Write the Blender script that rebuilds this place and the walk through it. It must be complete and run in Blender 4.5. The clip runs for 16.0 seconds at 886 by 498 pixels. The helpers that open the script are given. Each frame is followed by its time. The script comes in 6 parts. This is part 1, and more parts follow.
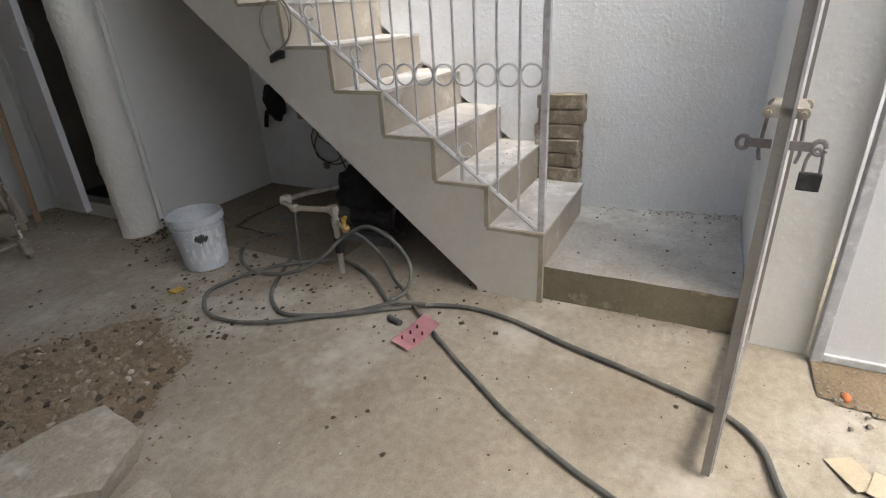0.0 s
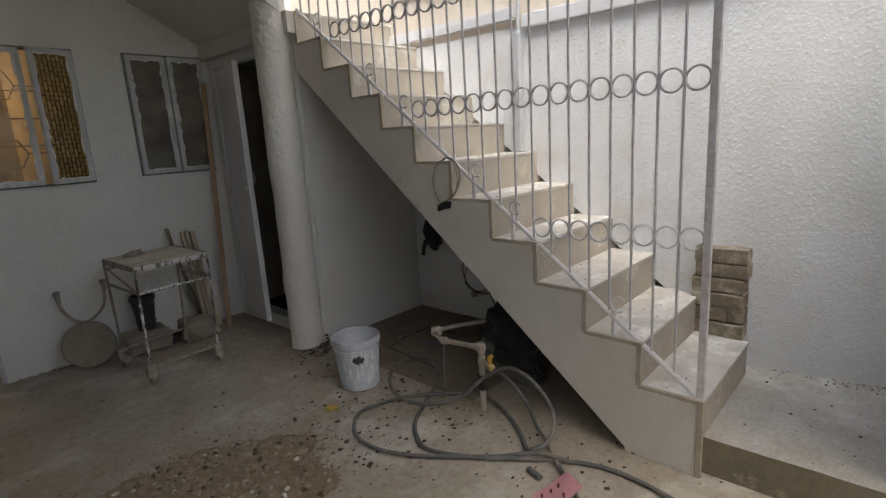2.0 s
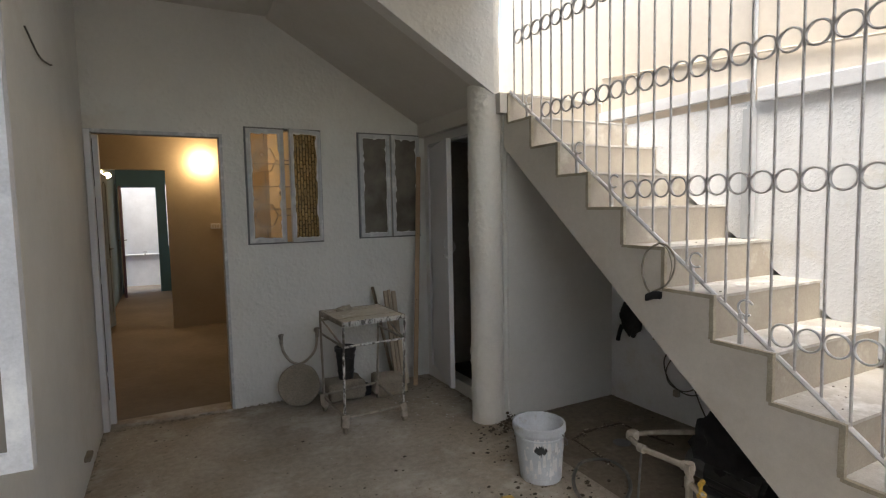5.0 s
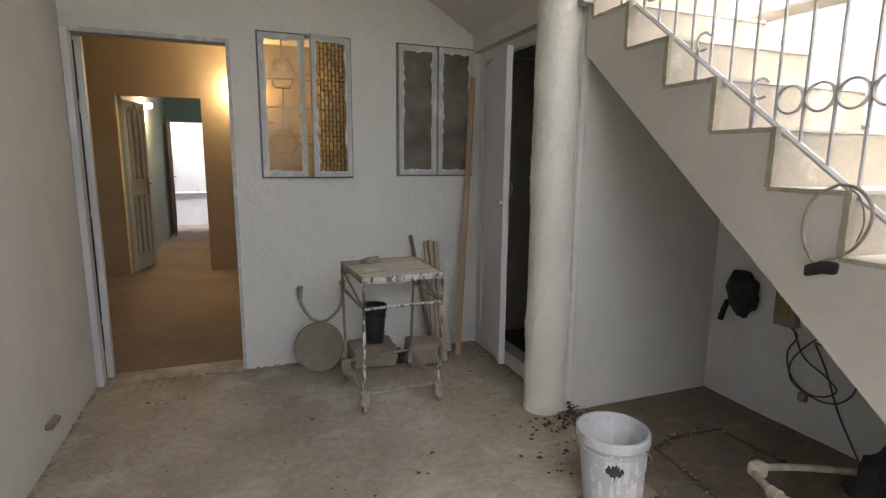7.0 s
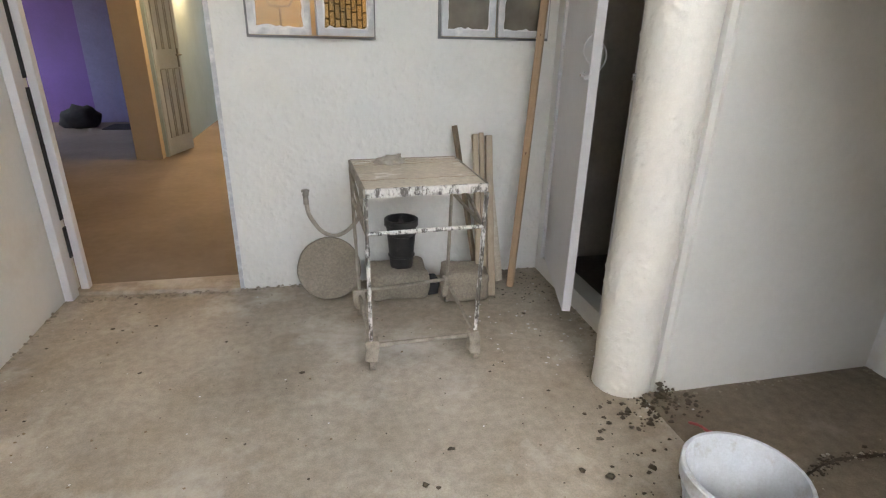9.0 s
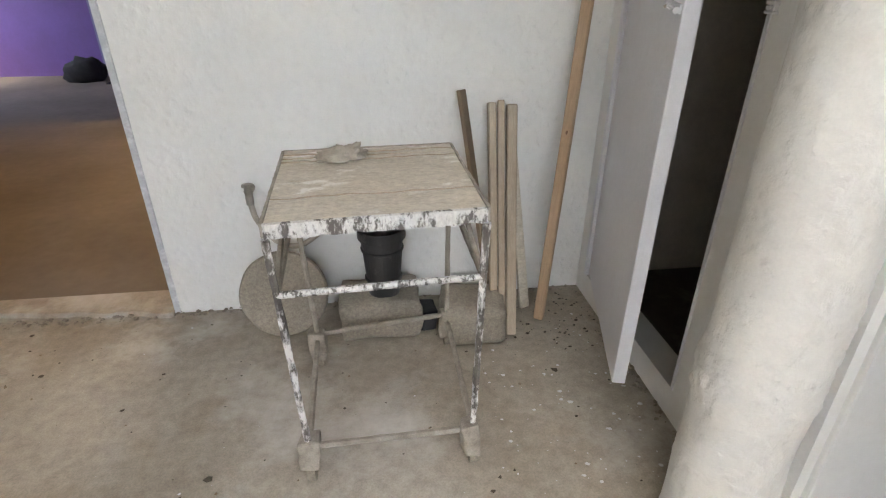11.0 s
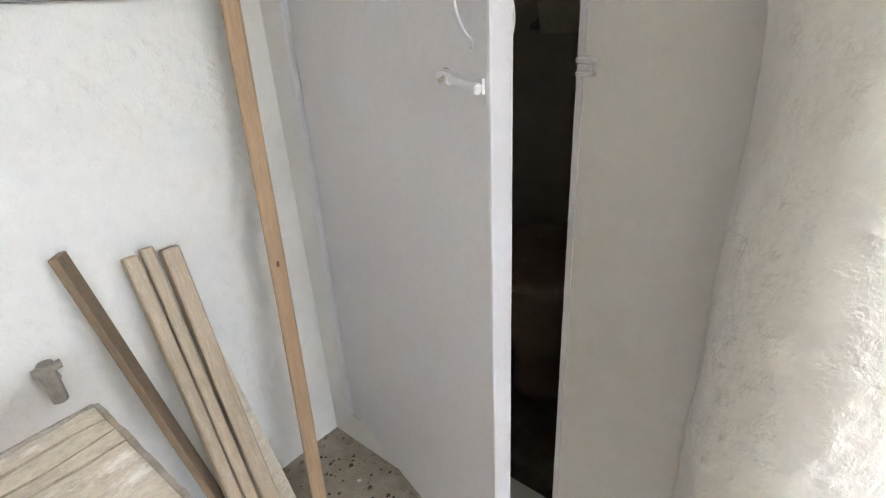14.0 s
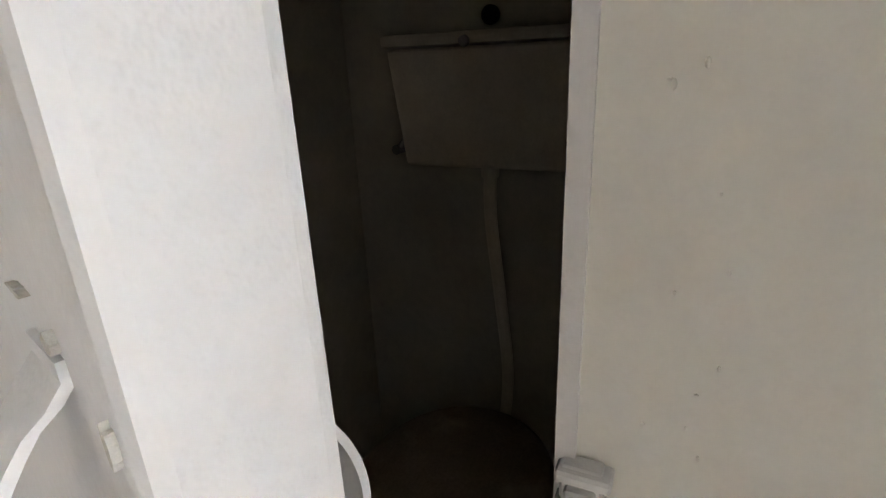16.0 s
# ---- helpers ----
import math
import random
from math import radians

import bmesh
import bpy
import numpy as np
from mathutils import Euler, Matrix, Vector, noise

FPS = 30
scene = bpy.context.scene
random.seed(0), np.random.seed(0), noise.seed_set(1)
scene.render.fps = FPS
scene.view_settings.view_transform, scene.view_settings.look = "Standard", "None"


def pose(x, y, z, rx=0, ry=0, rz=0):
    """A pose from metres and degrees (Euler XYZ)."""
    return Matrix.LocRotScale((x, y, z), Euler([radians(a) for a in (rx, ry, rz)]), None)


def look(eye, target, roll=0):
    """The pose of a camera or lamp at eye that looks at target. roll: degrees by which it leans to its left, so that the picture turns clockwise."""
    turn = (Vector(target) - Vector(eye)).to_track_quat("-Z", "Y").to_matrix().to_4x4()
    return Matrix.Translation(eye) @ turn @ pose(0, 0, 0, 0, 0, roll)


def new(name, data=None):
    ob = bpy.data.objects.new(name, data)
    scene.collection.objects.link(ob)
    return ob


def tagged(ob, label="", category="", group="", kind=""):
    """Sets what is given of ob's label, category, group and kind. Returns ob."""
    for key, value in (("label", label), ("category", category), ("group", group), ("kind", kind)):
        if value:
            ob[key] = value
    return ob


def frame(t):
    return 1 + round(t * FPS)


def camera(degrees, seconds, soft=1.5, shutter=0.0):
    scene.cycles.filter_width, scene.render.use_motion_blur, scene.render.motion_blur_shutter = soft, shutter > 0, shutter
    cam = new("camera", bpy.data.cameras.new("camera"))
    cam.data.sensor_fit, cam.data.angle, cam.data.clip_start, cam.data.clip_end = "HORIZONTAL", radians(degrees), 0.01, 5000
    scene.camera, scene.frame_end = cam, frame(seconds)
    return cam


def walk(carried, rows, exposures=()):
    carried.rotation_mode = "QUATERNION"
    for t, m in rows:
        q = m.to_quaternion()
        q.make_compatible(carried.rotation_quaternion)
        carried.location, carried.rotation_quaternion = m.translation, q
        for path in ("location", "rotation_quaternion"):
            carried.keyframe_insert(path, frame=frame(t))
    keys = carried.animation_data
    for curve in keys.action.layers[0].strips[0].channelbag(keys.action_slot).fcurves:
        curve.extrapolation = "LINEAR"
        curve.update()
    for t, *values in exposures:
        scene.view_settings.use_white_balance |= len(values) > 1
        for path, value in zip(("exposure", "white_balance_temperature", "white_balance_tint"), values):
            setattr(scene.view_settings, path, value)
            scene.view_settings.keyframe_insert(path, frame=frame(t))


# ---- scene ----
cam = camera(80.8, 16.0, 1.2)
PATH = [
    (0, (-0.323, 0.65, 1.238), (1.279, 1.496, 0.391), -3.2),
    (0.5, (-0.315, 0.667, 1.294), (1.316, 1.566, 0.566), -3.1),
    (1, (-0.321, 0.663, 1.339), (1.259, 1.706, 0.697), -3.8),
    (1.5, (-0.347, 0.675, 1.389), (1.173, 1.862, 0.859), -3.7),
    (2, (-0.376, 0.677, 1.417), (1.063, 2.001, 0.996), -3.5),
    (2.5, (-0.395, 0.682, 1.444), (0.961, 2.116, 1.119), -3.2),
    (3, (-0.416, 0.685, 1.463), (0.862, 2.204, 1.219), -2.9),
    (3.5, (-0.439, 0.686, 1.476), (0.746, 2.288, 1.315), -2.7),
    (4, (-0.447, 0.691, 1.484), (0.632, 2.372, 1.372), -2.3),
    (4.2, (-0.436, 0.701, 1.487), (0.607, 2.404, 1.376), -2.1),
    (6.3, (-0.128, 1.184, 1.433), (0.618, 3.027, 1.217), 0.4),
    (6.5, (-0.071, 1.265, 1.389), (0.65, 3.117, 1.16), 0.5),
    (7, (0.052, 1.485, 1.366), (0.753, 3.329, 1.034), 0.5),
    (7.5, (0.196, 1.672, 1.35), (0.889, 3.5, 0.926), 0.6),
    (8, (0.333, 1.854, 1.321), (0.96, 3.69, 0.834), 1.2),
    (8.5, (0.414, 2.11, 1.274), (0.928, 3.956, 0.699), 1.6),
    (9, (0.48, 2.32, 1.242), (0.893, 4.133, 0.507), 1.3),
    (11.5, (0.854, 3.285, 1.178), (1.078, 5.045, 0.253), 0.1),
    (12, (0.828, 3.412, 1.189), (1.331, 5.104, 0.247), 0.8),
    (12.5, (0.719, 3.531, 1.194), (1.56, 5.07, 0.232), -0.6),
    (13, (0.731, 3.64, 1.19), (1.791, 5.023, 0.207), -1.9),
    (13.5, (0.821, 3.766, 1.207), (2.025, 5.081, 0.3), -3.2),
    (14, (0.935, 3.874, 1.23), (2.299, 5.057, 0.37), -3.2),
    (14.5, (1.08, 4.003, 1.269), (2.625, 4.994, 0.473), -3.2),
    (15, (1.227, 4.113, 1.301), (2.866, 4.975, 0.546), -2.7),
    (15.5, (1.349, 4.152, 1.329), (3.034, 4.963, 0.62), -2.8),
    (15.8, (1.413, 4.171, 1.345), (3.098, 4.984, 0.642), -2.8),
    (16, (1.444, 4.183, 1.339), (3.137, 5.0, 0.655), -2.6),
]
walk(cam, [(t, look(eye, target, roll)) for t, eye, target, roll in PATH],
     [(0.0, 2.1, 6450, 5), (1.5, 1.78, 6600, 5), (3.0, 1.62, 6700, 5), (4.2, 1.78, 6800, 5), (6.3, 2.66, 6850, 5), (7.0, 2.9, 6850, 5), (8.0, 3.3, 6800, 5), (9.0, 3.9, 6800, 5), (11.5, 4.02, 6700, 5), (13.0, 4.2, 6700, 5), (14.0, 4.66, 6600, 5), (14.5, 4.9, 6600, 5), (15.5, 4.9, 6600, 5), (16.0, 4.62, 6900, 5)])

# ---- world and light ----
world = bpy.data.worlds.new("sky")
scene.world = world
world.use_nodes = True
wn = world.node_tree
bg = wn.nodes["Background"]
sky = wn.nodes.new("ShaderNodeTexSky")
sky.sky_type = "NISHITA"
sky.sun_disc = False
sky.sun_elevation = radians(58)
sky.sun_rotation = radians(200)
sky.dust_density = 4.0
wn.links.new(sky.outputs[0], bg.inputs[0])
bg.inputs[1].default_value = 0.15


def lamp(name, kind, energy, m, colour=(1, 1, 1), size=0.1):
    d = bpy.data.lights.new(name, kind)
    d.energy, d.color = energy, colour
    if kind == "SUN":
        d.angle = size
    else:
        d.shadow_soft_size = size
    o = new(name, d)
    o.matrix_world = m
    return o


lamp("sun", "SUN", 0.8, look((-2.2, -1.2, 9), (0.9, 0.2, 0)), (1.0, 0.99, 0.97), radians(25))
lamp("lamp_light", "POINT", 2.9, pose(0.05, 8.36, 2.18), (1.0, 0.66, 0.35), 0.05)
lamp("lamp_light", "POINT", 6, pose(-1.10, 10.0, 2.08), (1.0, 0.6, 0.28), 0.05)


# ---- materials ----
def mat(name, base, rough=0.8, second=None, scale=6.0, mix=0.5, bump=0.1, bump_scale=60.0, metal=0.0, stain=None, stain_scale=1.5,
        stain_amount=0.5, grain=0.12, bump_kind="noise", stretch=(1, 1, 1), distance=0.004, sharp=1.0):
    """A surface with two scales of colour, stains and fine relief, in object space."""
    m = bpy.data.materials.new(name)
    m.use_nodes = True
    n, l = m.node_tree.nodes, m.node_tree.links
    p = n["Principled BSDF"]
    co = n.new("ShaderNodeTexCoord")
    mp = n.new("ShaderNodeMapping")
    mp.inputs["Scale"].default_value = stretch
    l.new(co.outputs["Object"], mp.inputs[0])

    def noise_node(s, detail=6, r=0.6):
        t = n.new("ShaderNodeTexNoise")
        t.inputs["Scale"].default_value, t.inputs["Detail"].default_value, t.inputs["Roughness"].default_value = s, detail, r
        l.new(mp.outputs[0], t.inputs["Vector"])
        return t

    def ramp(src, a, b, c0=(0, 0, 0, 1), c1=(1, 1, 1, 1)):
        r = n.new("ShaderNodeValToRGB")
        r.color_ramp.elements[0].position, r.color_ramp.elements[1].position = a, b
        r.color_ramp.elements[0].color, r.color_ramp.elements[1].color = c0, c1
        l.new(src, r.inputs[0])
        return r

    def blend(fac, a, b, kind="MIX"):
        x = n.new("ShaderNodeMix")
        x.data_type, x.blend_type = "RGBA", kind
        for sock, v in ((x.inputs[0], fac), (x.inputs[6], a), (x.inputs[7], b)):
            if isinstance(v, (int, float)):
                sock.default_value = v
            elif isinstance(v, tuple):
                sock.default_value = (*v[:3], 1)
            else:
                l.new(v, sock)
        return x.outputs[2]

    second = second or tuple(c * 0.8 for c in base)
    big = ramp(noise_node(scale).outputs[0], 0.5 - 0.25 * mix - 0.05, 0.5 + 0.25 * mix + 0.05)
    col = blend(big.outputs[0], base, second)
    fine = ramp(noise_node(scale * 14, 4).outputs[0], 0.3, 0.7, (1 - grain, 1 - grain, 1 - grain, 1), (1, 1, 1, 1))
    col = blend(1.0, col, fine.outputs[0], "MULTIPLY")
    speck = ramp(noise_node(190, 3, 0.7).outputs[0], 0.34, 0.62, (1 - 0.8 * grain,) * 3 + (1,), (1, 1, 1, 1))
    col = blend(1.0, col, speck.outputs[0], "MULTIPLY")
    if stain:
        s = ramp(noise_node(stain_scale, 8, 0.68).outputs[0], 0.685 - 0.175 * stain_amount - (0.065 + 0.025 * stain_amount) * sharp, 0.685 - 0.175 * stain_amount + (0.065 + 0.025 * stain_amount) * sharp)
        col = blend(s.outputs[0], col, stain)
    l.new(col, p.inputs["Base Color"])
    p.inputs["Roughness"].default_value, p.inputs["Metallic"].default_value = rough, metal
    b = n.new("ShaderNodeBump")
    b.inputs["Strength"].default_value, b.inputs["Distance"].default_value = bump, distance
    if bump_kind == "blob":
        v = n.new("ShaderNodeTexVoronoi")
        v.feature = "SMOOTH_F1"
        v.inputs["Scale"].default_value = bump_scale
        w = noise_node(bump_scale * 0.35, 3)
        add = n.new("ShaderNodeVectorMath")
        add.operation = "MULTIPLY_ADD"
        l.new(w.outputs[1], add.inputs[0])
        add.inputs[1].default_value = (0.035, 0.035, 0.035)
        l.new(mp.outputs[0], add.inputs[2])
        l.new(add.outputs[0], v.inputs["Vector"])
        mul = n.new("ShaderNodeMath")
        mul.operation = "MULTIPLY"
        l.new(ramp(v.outputs[0], 0.05, 0.75, (1, 1, 1, 1), (0, 0, 0, 1)).outputs[0], mul.inputs[0])
        l.new(ramp(noise_node(bump_scale * 0.5, 5).outputs[0], 0.35, 0.65).outputs[0], mul.inputs[1])
        l.new(mul.outputs[0], b.inputs["Height"])
    else:
        l.new(noise_node(bump_scale, 6, 0.65).outputs[0], b.inputs["Height"])
    l.new(b.outputs[0], p.inputs["Normal"])
    return m


def glow(name, colour, strength):
    m = bpy.data.materials.new(name)
    m.use_nodes = True
    p = m.node_tree.nodes["Principled BSDF"]
    p.inputs["Base Color"].default_value = (*colour, 1)
    p.inputs["Emission Color"].default_value = (*colour, 1)
    p.inputs["Emission Strength"].default_value = strength
    return m


def glass_mat(name, colour, rough, weight, dirt):
    """Dusty pane: a film of dirt over transmitting glass."""
    m = bpy.data.materials.new(name)
    m.use_nodes = True
    n, l = m.node_tree.nodes, m.node_tree.links
    p = n["Principled BSDF"]
    t = n.new("ShaderNodeTexNoise")
    t.inputs["Scale"].default_value, t.inputs["Detail"].default_value = 7, 8
    co = n.new("ShaderNodeTexCoord")
    l.new(co.outputs["Object"], t.inputs["Vector"])
    r = n.new("ShaderNodeMapRange")
    r.inputs["From Min"].default_value, r.inputs["From Max"].default_value = 0.35, 0.7
    r.inputs["To Min"].default_value, r.inputs["To Max"].default_value = weight, dirt
    l.new(t.outputs[0], r.inputs[0])
    l.new(r.outputs[0], p.inputs["Transmission Weight"])
    p.inputs["Base Color"].default_value = (*colour, 1)
    p.inputs["Roughness"].default_value = rough
    p.inputs["IOR"].default_value = 1.1
    return m


PLASTER = mat("white_plaster", (0.72, 0.715, 0.69), 0.9, (0.66, 0.655, 0.63), 2.5, bump=0.55, bump_scale=36, bump_kind="blob", distance=0.008, stain=(0.6, 0.58, 0.54), stain_amount=0.25, grain=0.05)
SMOOTHWALL = mat("smooth_whitewash", (0.72, 0.715, 0.69), 0.85, (0.66, 0.655, 0.63), 2.5, bump=0.3, bump_scale=12, distance=0.004, stain=(0.6, 0.58, 0.54), stain_amount=0.25, grain=0.04)
PIER = mat("pier_roughcast", (0.72, 0.715, 0.69), 0.9, (0.66, 0.655, 0.63), 2.5, bump=0.4, bump_scale=50, bump_kind="blob", distance=0.005, stain=(0.6, 0.58, 0.54), stain_amount=0.25, grain=0.05)
ROUGH_WHITE = mat("roughcast_white", (0.74, 0.75, 0.78), 0.9, (0.68, 0.68, 0.69), 3, bump=0.3, bump_scale=78, bump_kind="blob", distance=0.008, stain=(0.6, 0.57, 0.52), stain_amount=0.2, grain=0.06)
COLUMN = mat("roughcast_column", (0.74, 0.73, 0.69), 0.5, (0.68, 0.66, 0.62), 3, bump=0.55, bump_scale=36, bump_kind="blob", distance=0.009, grain=0.06)
CREAM = mat("cream_wall", (0.7, 0.63, 0.54), 0.9, (0.64, 0.565, 0.475), 2, bump=0.2, bump_scale=40, grain=0.06)
CEIL = mat("ceiling_paint", (0.62, 0.60, 0.56), 0.9, (0.56, 0.54, 0.5), 2, bump=0.1, grain=0.05)
STAIRSIDE = mat("stair_side", (0.63, 0.6, 0.55), 0.9, (0.55, 0.52, 0.47), 3, bump=0.25, bump_scale=45, stain=(0.5, 0.46, 0.4), stain_amount=0.2, grain=0.06)
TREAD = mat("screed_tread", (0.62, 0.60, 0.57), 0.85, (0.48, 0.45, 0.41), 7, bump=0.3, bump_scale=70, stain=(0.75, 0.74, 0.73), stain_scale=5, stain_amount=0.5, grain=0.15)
# Darker copy of the tread screed; upright-face shade is in the colour.
RISER = mat("shaded_screed_riser", (0.44, 0.40, 0.34), 0.9, (0.36, 0.32, 0.27), 5, bump=0.25, bump_scale=60, stain=(0.6, 0.58, 0.54), stain_scale=3, stain_amount=0.3, grain=0.12)
CONCRETE = mat("dusty_concrete", (0.485, 0.438, 0.365), 0.92, (0.34, 0.29, 0.225), 1.9, mix=0.55, bump=0.35, bump_scale=26, stain=(0.53, 0.505, 0.455), stain_scale=1.3, stain_amount=0.45, grain=0.25)
DIRT = mat("brown_dirt", (0.37, 0.285, 0.19), 0.95, (0.22, 0.165, 0.105), 7, mix=0.8, bump=0.9, bump_scale=45, distance=0.008, stain=(0.33, 0.28, 0.215), stain_scale=3, grain=0.4)
INFLOOR = mat("inner_floor", (0.225, 0.185, 0.15), 0.85, (0.165, 0.13, 0.1), 1.2, bump=0.15, bump_scale=30, grain=0.15)
PLATFORM = mat("platform_screed", (0.52, 0.5, 0.465), 0.9, (0.39, 0.365, 0.32), 3.5, bump=0.35, bump_scale=40, stain=(0.5, 0.49, 0.465), stain_scale=2.6, stain_amount=0.45, grain=0.22)
BROWNWALL = mat("inner_wall", (0.5, 0.42, 0.32), 0.8, (0.45, 0.37, 0.28), 2, bump=0.1, grain=0.05)
PURPLE = mat("purple_wall", (0.13, 0.07, 0.27), 0.75, (0.11, 0.06, 0.22), 2, bump=0.1, grain=0.06)
LILAC = mat("lilac_panel", (0.17, 0.16, 0.32), 0.6, None, 2, bump=0.05)
TEAL = mat("teal_paint", (0.05, 0.14, 0.22), 0.7, (0.045, 0.115, 0.185), 2, bump=0.1, grain=0.05)
PALEBLUE = mat("pale_blue_wall", (0.38, 0.49, 0.57), 0.8, (0.33, 0.43, 0.5), 2, bump=0.1, grain=0.05)
OUTWHITE = mat("yard_wall", (0.74, 0.76, 0.8), 0.9, None, 2, bump=0.2, bump_scale=30, grain=0.05)
# Lining tone carries part of the unlit toilet's darkness.
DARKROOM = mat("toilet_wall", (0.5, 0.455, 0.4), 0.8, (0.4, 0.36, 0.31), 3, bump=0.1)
WHITEPAINT = mat("white_gloss_paint", (0.68, 0.68, 0.705), 0.55, (0.64, 0.64, 0.665), 4, bump=0.55, bump_scale=13, distance=0.007, stain=(0.62, 0.6, 0.58), stain_scale=4, stain_amount=0.15, grain=0.04)
GREYFRAME = mat("grey_metal_frame", (0.42, 0.43, 0.45), 0.55, (0.55, 0.56, 0.58), 18, bump=0.2, stain=(0.7, 0.7, 0.7), stain_scale=9, stain_amount=0.45)
CASEMENT = mat("casement_paint", (0.58, 0.59, 0.61), 0.6, (0.48, 0.49, 0.51), 14, bump=0.3, stain=(0.68, 0.68, 0.67), stain_scale=8, stain_amount=0.45)
DARKSTEEL = mat("dark_steel", (0.14, 0.14, 0.15), 0.5, (0.2, 0.2, 0.2), 20, bump=0.1, metal=0.3)
RAILPAINT = mat("white_rail_paint", (0.64, 0.63, 0.64), 0.45, (0.48, 0.46, 0.46), 30, bump=0.15, stain=(0.3, 0.27, 0.26), stain_scale=25, stain_amount=0.2)
RINGMET = mat("ring_metal", (0.2, 0.185, 0.195), 0.45, (0.34, 0.31, 0.31), 25, bump=0.1, metal=0.2)
GATEGREY = mat("gate_primer", (0.3, 0.28, 0.26), 0.6, (0.25, 0.235, 0.22), 9, bump=0.15, bump_scale=40)
PUTTY = mat("putty_smears", (0.76, 0.76, 0.77), 0.9, (0.64, 0.64, 0.64), 15, bump=0.4)
GLASS_AMBER = glass_mat("patterned_glass", (0.88, 0.8, 0.66), 0.03, 0.97, 0.7)


def lattice_glass():
    """Pressed glass with rows of upright lozenges between dirty ridges."""
    m = glass_mat("lattice_glass", (0.5, 0.44, 0.3), 0.2, 0.9, 0.6)
    n, l = m.node_tree.nodes, m.node_tree.links
    p = n["Principled BSDF"]
    co = n.new("ShaderNodeTexCoord")
    sep, com = n.new("ShaderNodeSeparateXYZ"), n.new("ShaderNodeCombineXYZ")
    l.new(co.outputs["Object"], sep.inputs[0])
    l.new(sep.outputs["Z"], com.inputs["X"])
    l.new(sep.outputs["X"], com.inputs["Y"])
    b = n.new("ShaderNodeTexBrick")
    b.inputs["Color1"].default_value, b.inputs["Color2"].default_value = (0.72, 0.62, 0.4, 1), (0.5, 0.42, 0.25, 1)
    b.inputs["Mortar"].default_value = (0.16, 0.135, 0.08, 1)
    b.inputs["Scale"].default_value, b.inputs["Mortar Size"].default_value, b.inputs["Mortar Smooth"].default_value = 1.0, 0.0042, 0.4
    b.inputs["Brick Width"].default_value, b.inputs["Row Height"].default_value = 0.062, 0.025
    l.new(com.outputs[0], b.inputs["Vector"])
    l.new(b.outputs["Color"], p.inputs["Base Color"])
    bp = n.new("ShaderNodeBump")
    bp.inputs["Strength"].default_value, bp.inputs["Distance"].default_value, bp.invert = 0.6, 0.004, True
    l.new(b.outputs["Fac"], bp.inputs["Height"])
    l.new(bp.outputs[0], p.inputs["Normal"])
    return m


GLASS_LATTICE = lattice_glass()
GLASS_DUST = glass_mat("dusty_glass", (0.22, 0.2, 0.17), 0.22, 0.5, 0.05)
WOODOLD = mat("weathered_wood", (0.66, 0.6, 0.49), 0.85, (0.6, 0.53, 0.42), 5, mix=0.8, bump=0.5, bump_scale=25, stretch=(0.6, 1, 1), stain=(0.72, 0.69, 0.63), stain_scale=11, stain_amount=0.32, grain=0.24, sharp=0.45)
WOODPALE = mat("pale_batten_wood", (0.5, 0.42, 0.32), 0.8, (0.4, 0.32, 0.23), 3, bump=0.2, bump_scale=30, stretch=(6, 6, 0.6), grain=0.25)
WOODTAN = mat("tan_pole_wood", (0.47, 0.33, 0.21), 0.75, (0.36, 0.24, 0.145), 3, bump=0.2, bump_scale=30, stretch=(6, 6, 0.5), stain=(0.22, 0.13, 0.07), stain_scale=3.0, stain_amount=0.22, grain=0.2)
WOODDARK = mat("dark_plank_wood", (0.2, 0.15, 0.1), 0.85, (0.27, 0.2, 0.13), 4, bump=0.2, stretch=(6, 6, 0.6), grain=0.3)
SPLASHED = mat("splashed_steel", (0.05, 0.045, 0.04), 0.7, (0.2, 0.18, 0.155), 28, bump=0.5, bump_scale=70, stain=(0.72, 0.71, 0.69), stain_scale=34, stain_amount=0.95, grain=0.2, sharp=0.6, stretch=(1, 1, 0.45))
DUSTYSTEEL = mat("dusty_steel", (0.42, 0.38, 0.32), 0.85, (0.25, 0.22, 0.18), 22, bump=0.4, bump_scale=60, grain=0.2)
STONE = mat("cement_block", (0.38, 0.335, 0.27), 0.95, (0.28, 0.245, 0.195), 6, bump=0.7, bump_scale=40, grain=0.3)
RUBBLE = mat("brown_rubble", (0.4, 0.33, 0.24), 0.95, (0.26, 0.2, 0.14), 30, mix=0.9, bump=0.6, bump_scale=60, grain=0.3)
SLAB = mat("broken_slab", (0.53, 0.48, 0.4), 0.95, (0.43, 0.38, 0.31), 5, bump=0.6, bump_scale=45, stain=(0.6, 0.57, 0.51), stain_scale=5, grain=0.25)
BRICK = mat("old_brick", (0.31, 0.26, 0.19), 0.95, (0.22, 0.175, 0.125), 6, bump=0.6, bump_scale=40, stain=(0.44, 0.39, 0.31), stain_scale=8, grain=0.25)
BLACKPLASTIC = mat("black_plastic", (0.02, 0.02, 0.022), 0.45, (0.04, 0.04, 0.04), 10, bump=0.1, stain=(0.12, 0.115, 0.11), stain_scale=9, stain_amount=0.3)
BLACKCLOTH = mat("black_cloth", (0.018, 0.018, 0.02), 0.95, (0.03, 0.03, 0.032), 15, bump=0.4, bump_scale=80)
BUCKETWHITE = mat("paint_bucket_plastic", (0.56, 0.6, 0.65), 0.4, (0.47, 0.5, 0.54), 8, bump=0.15, stain=(0.32, 0.3, 0.27), stain_scale=9, stain_amount=0.3, grain=0.1)
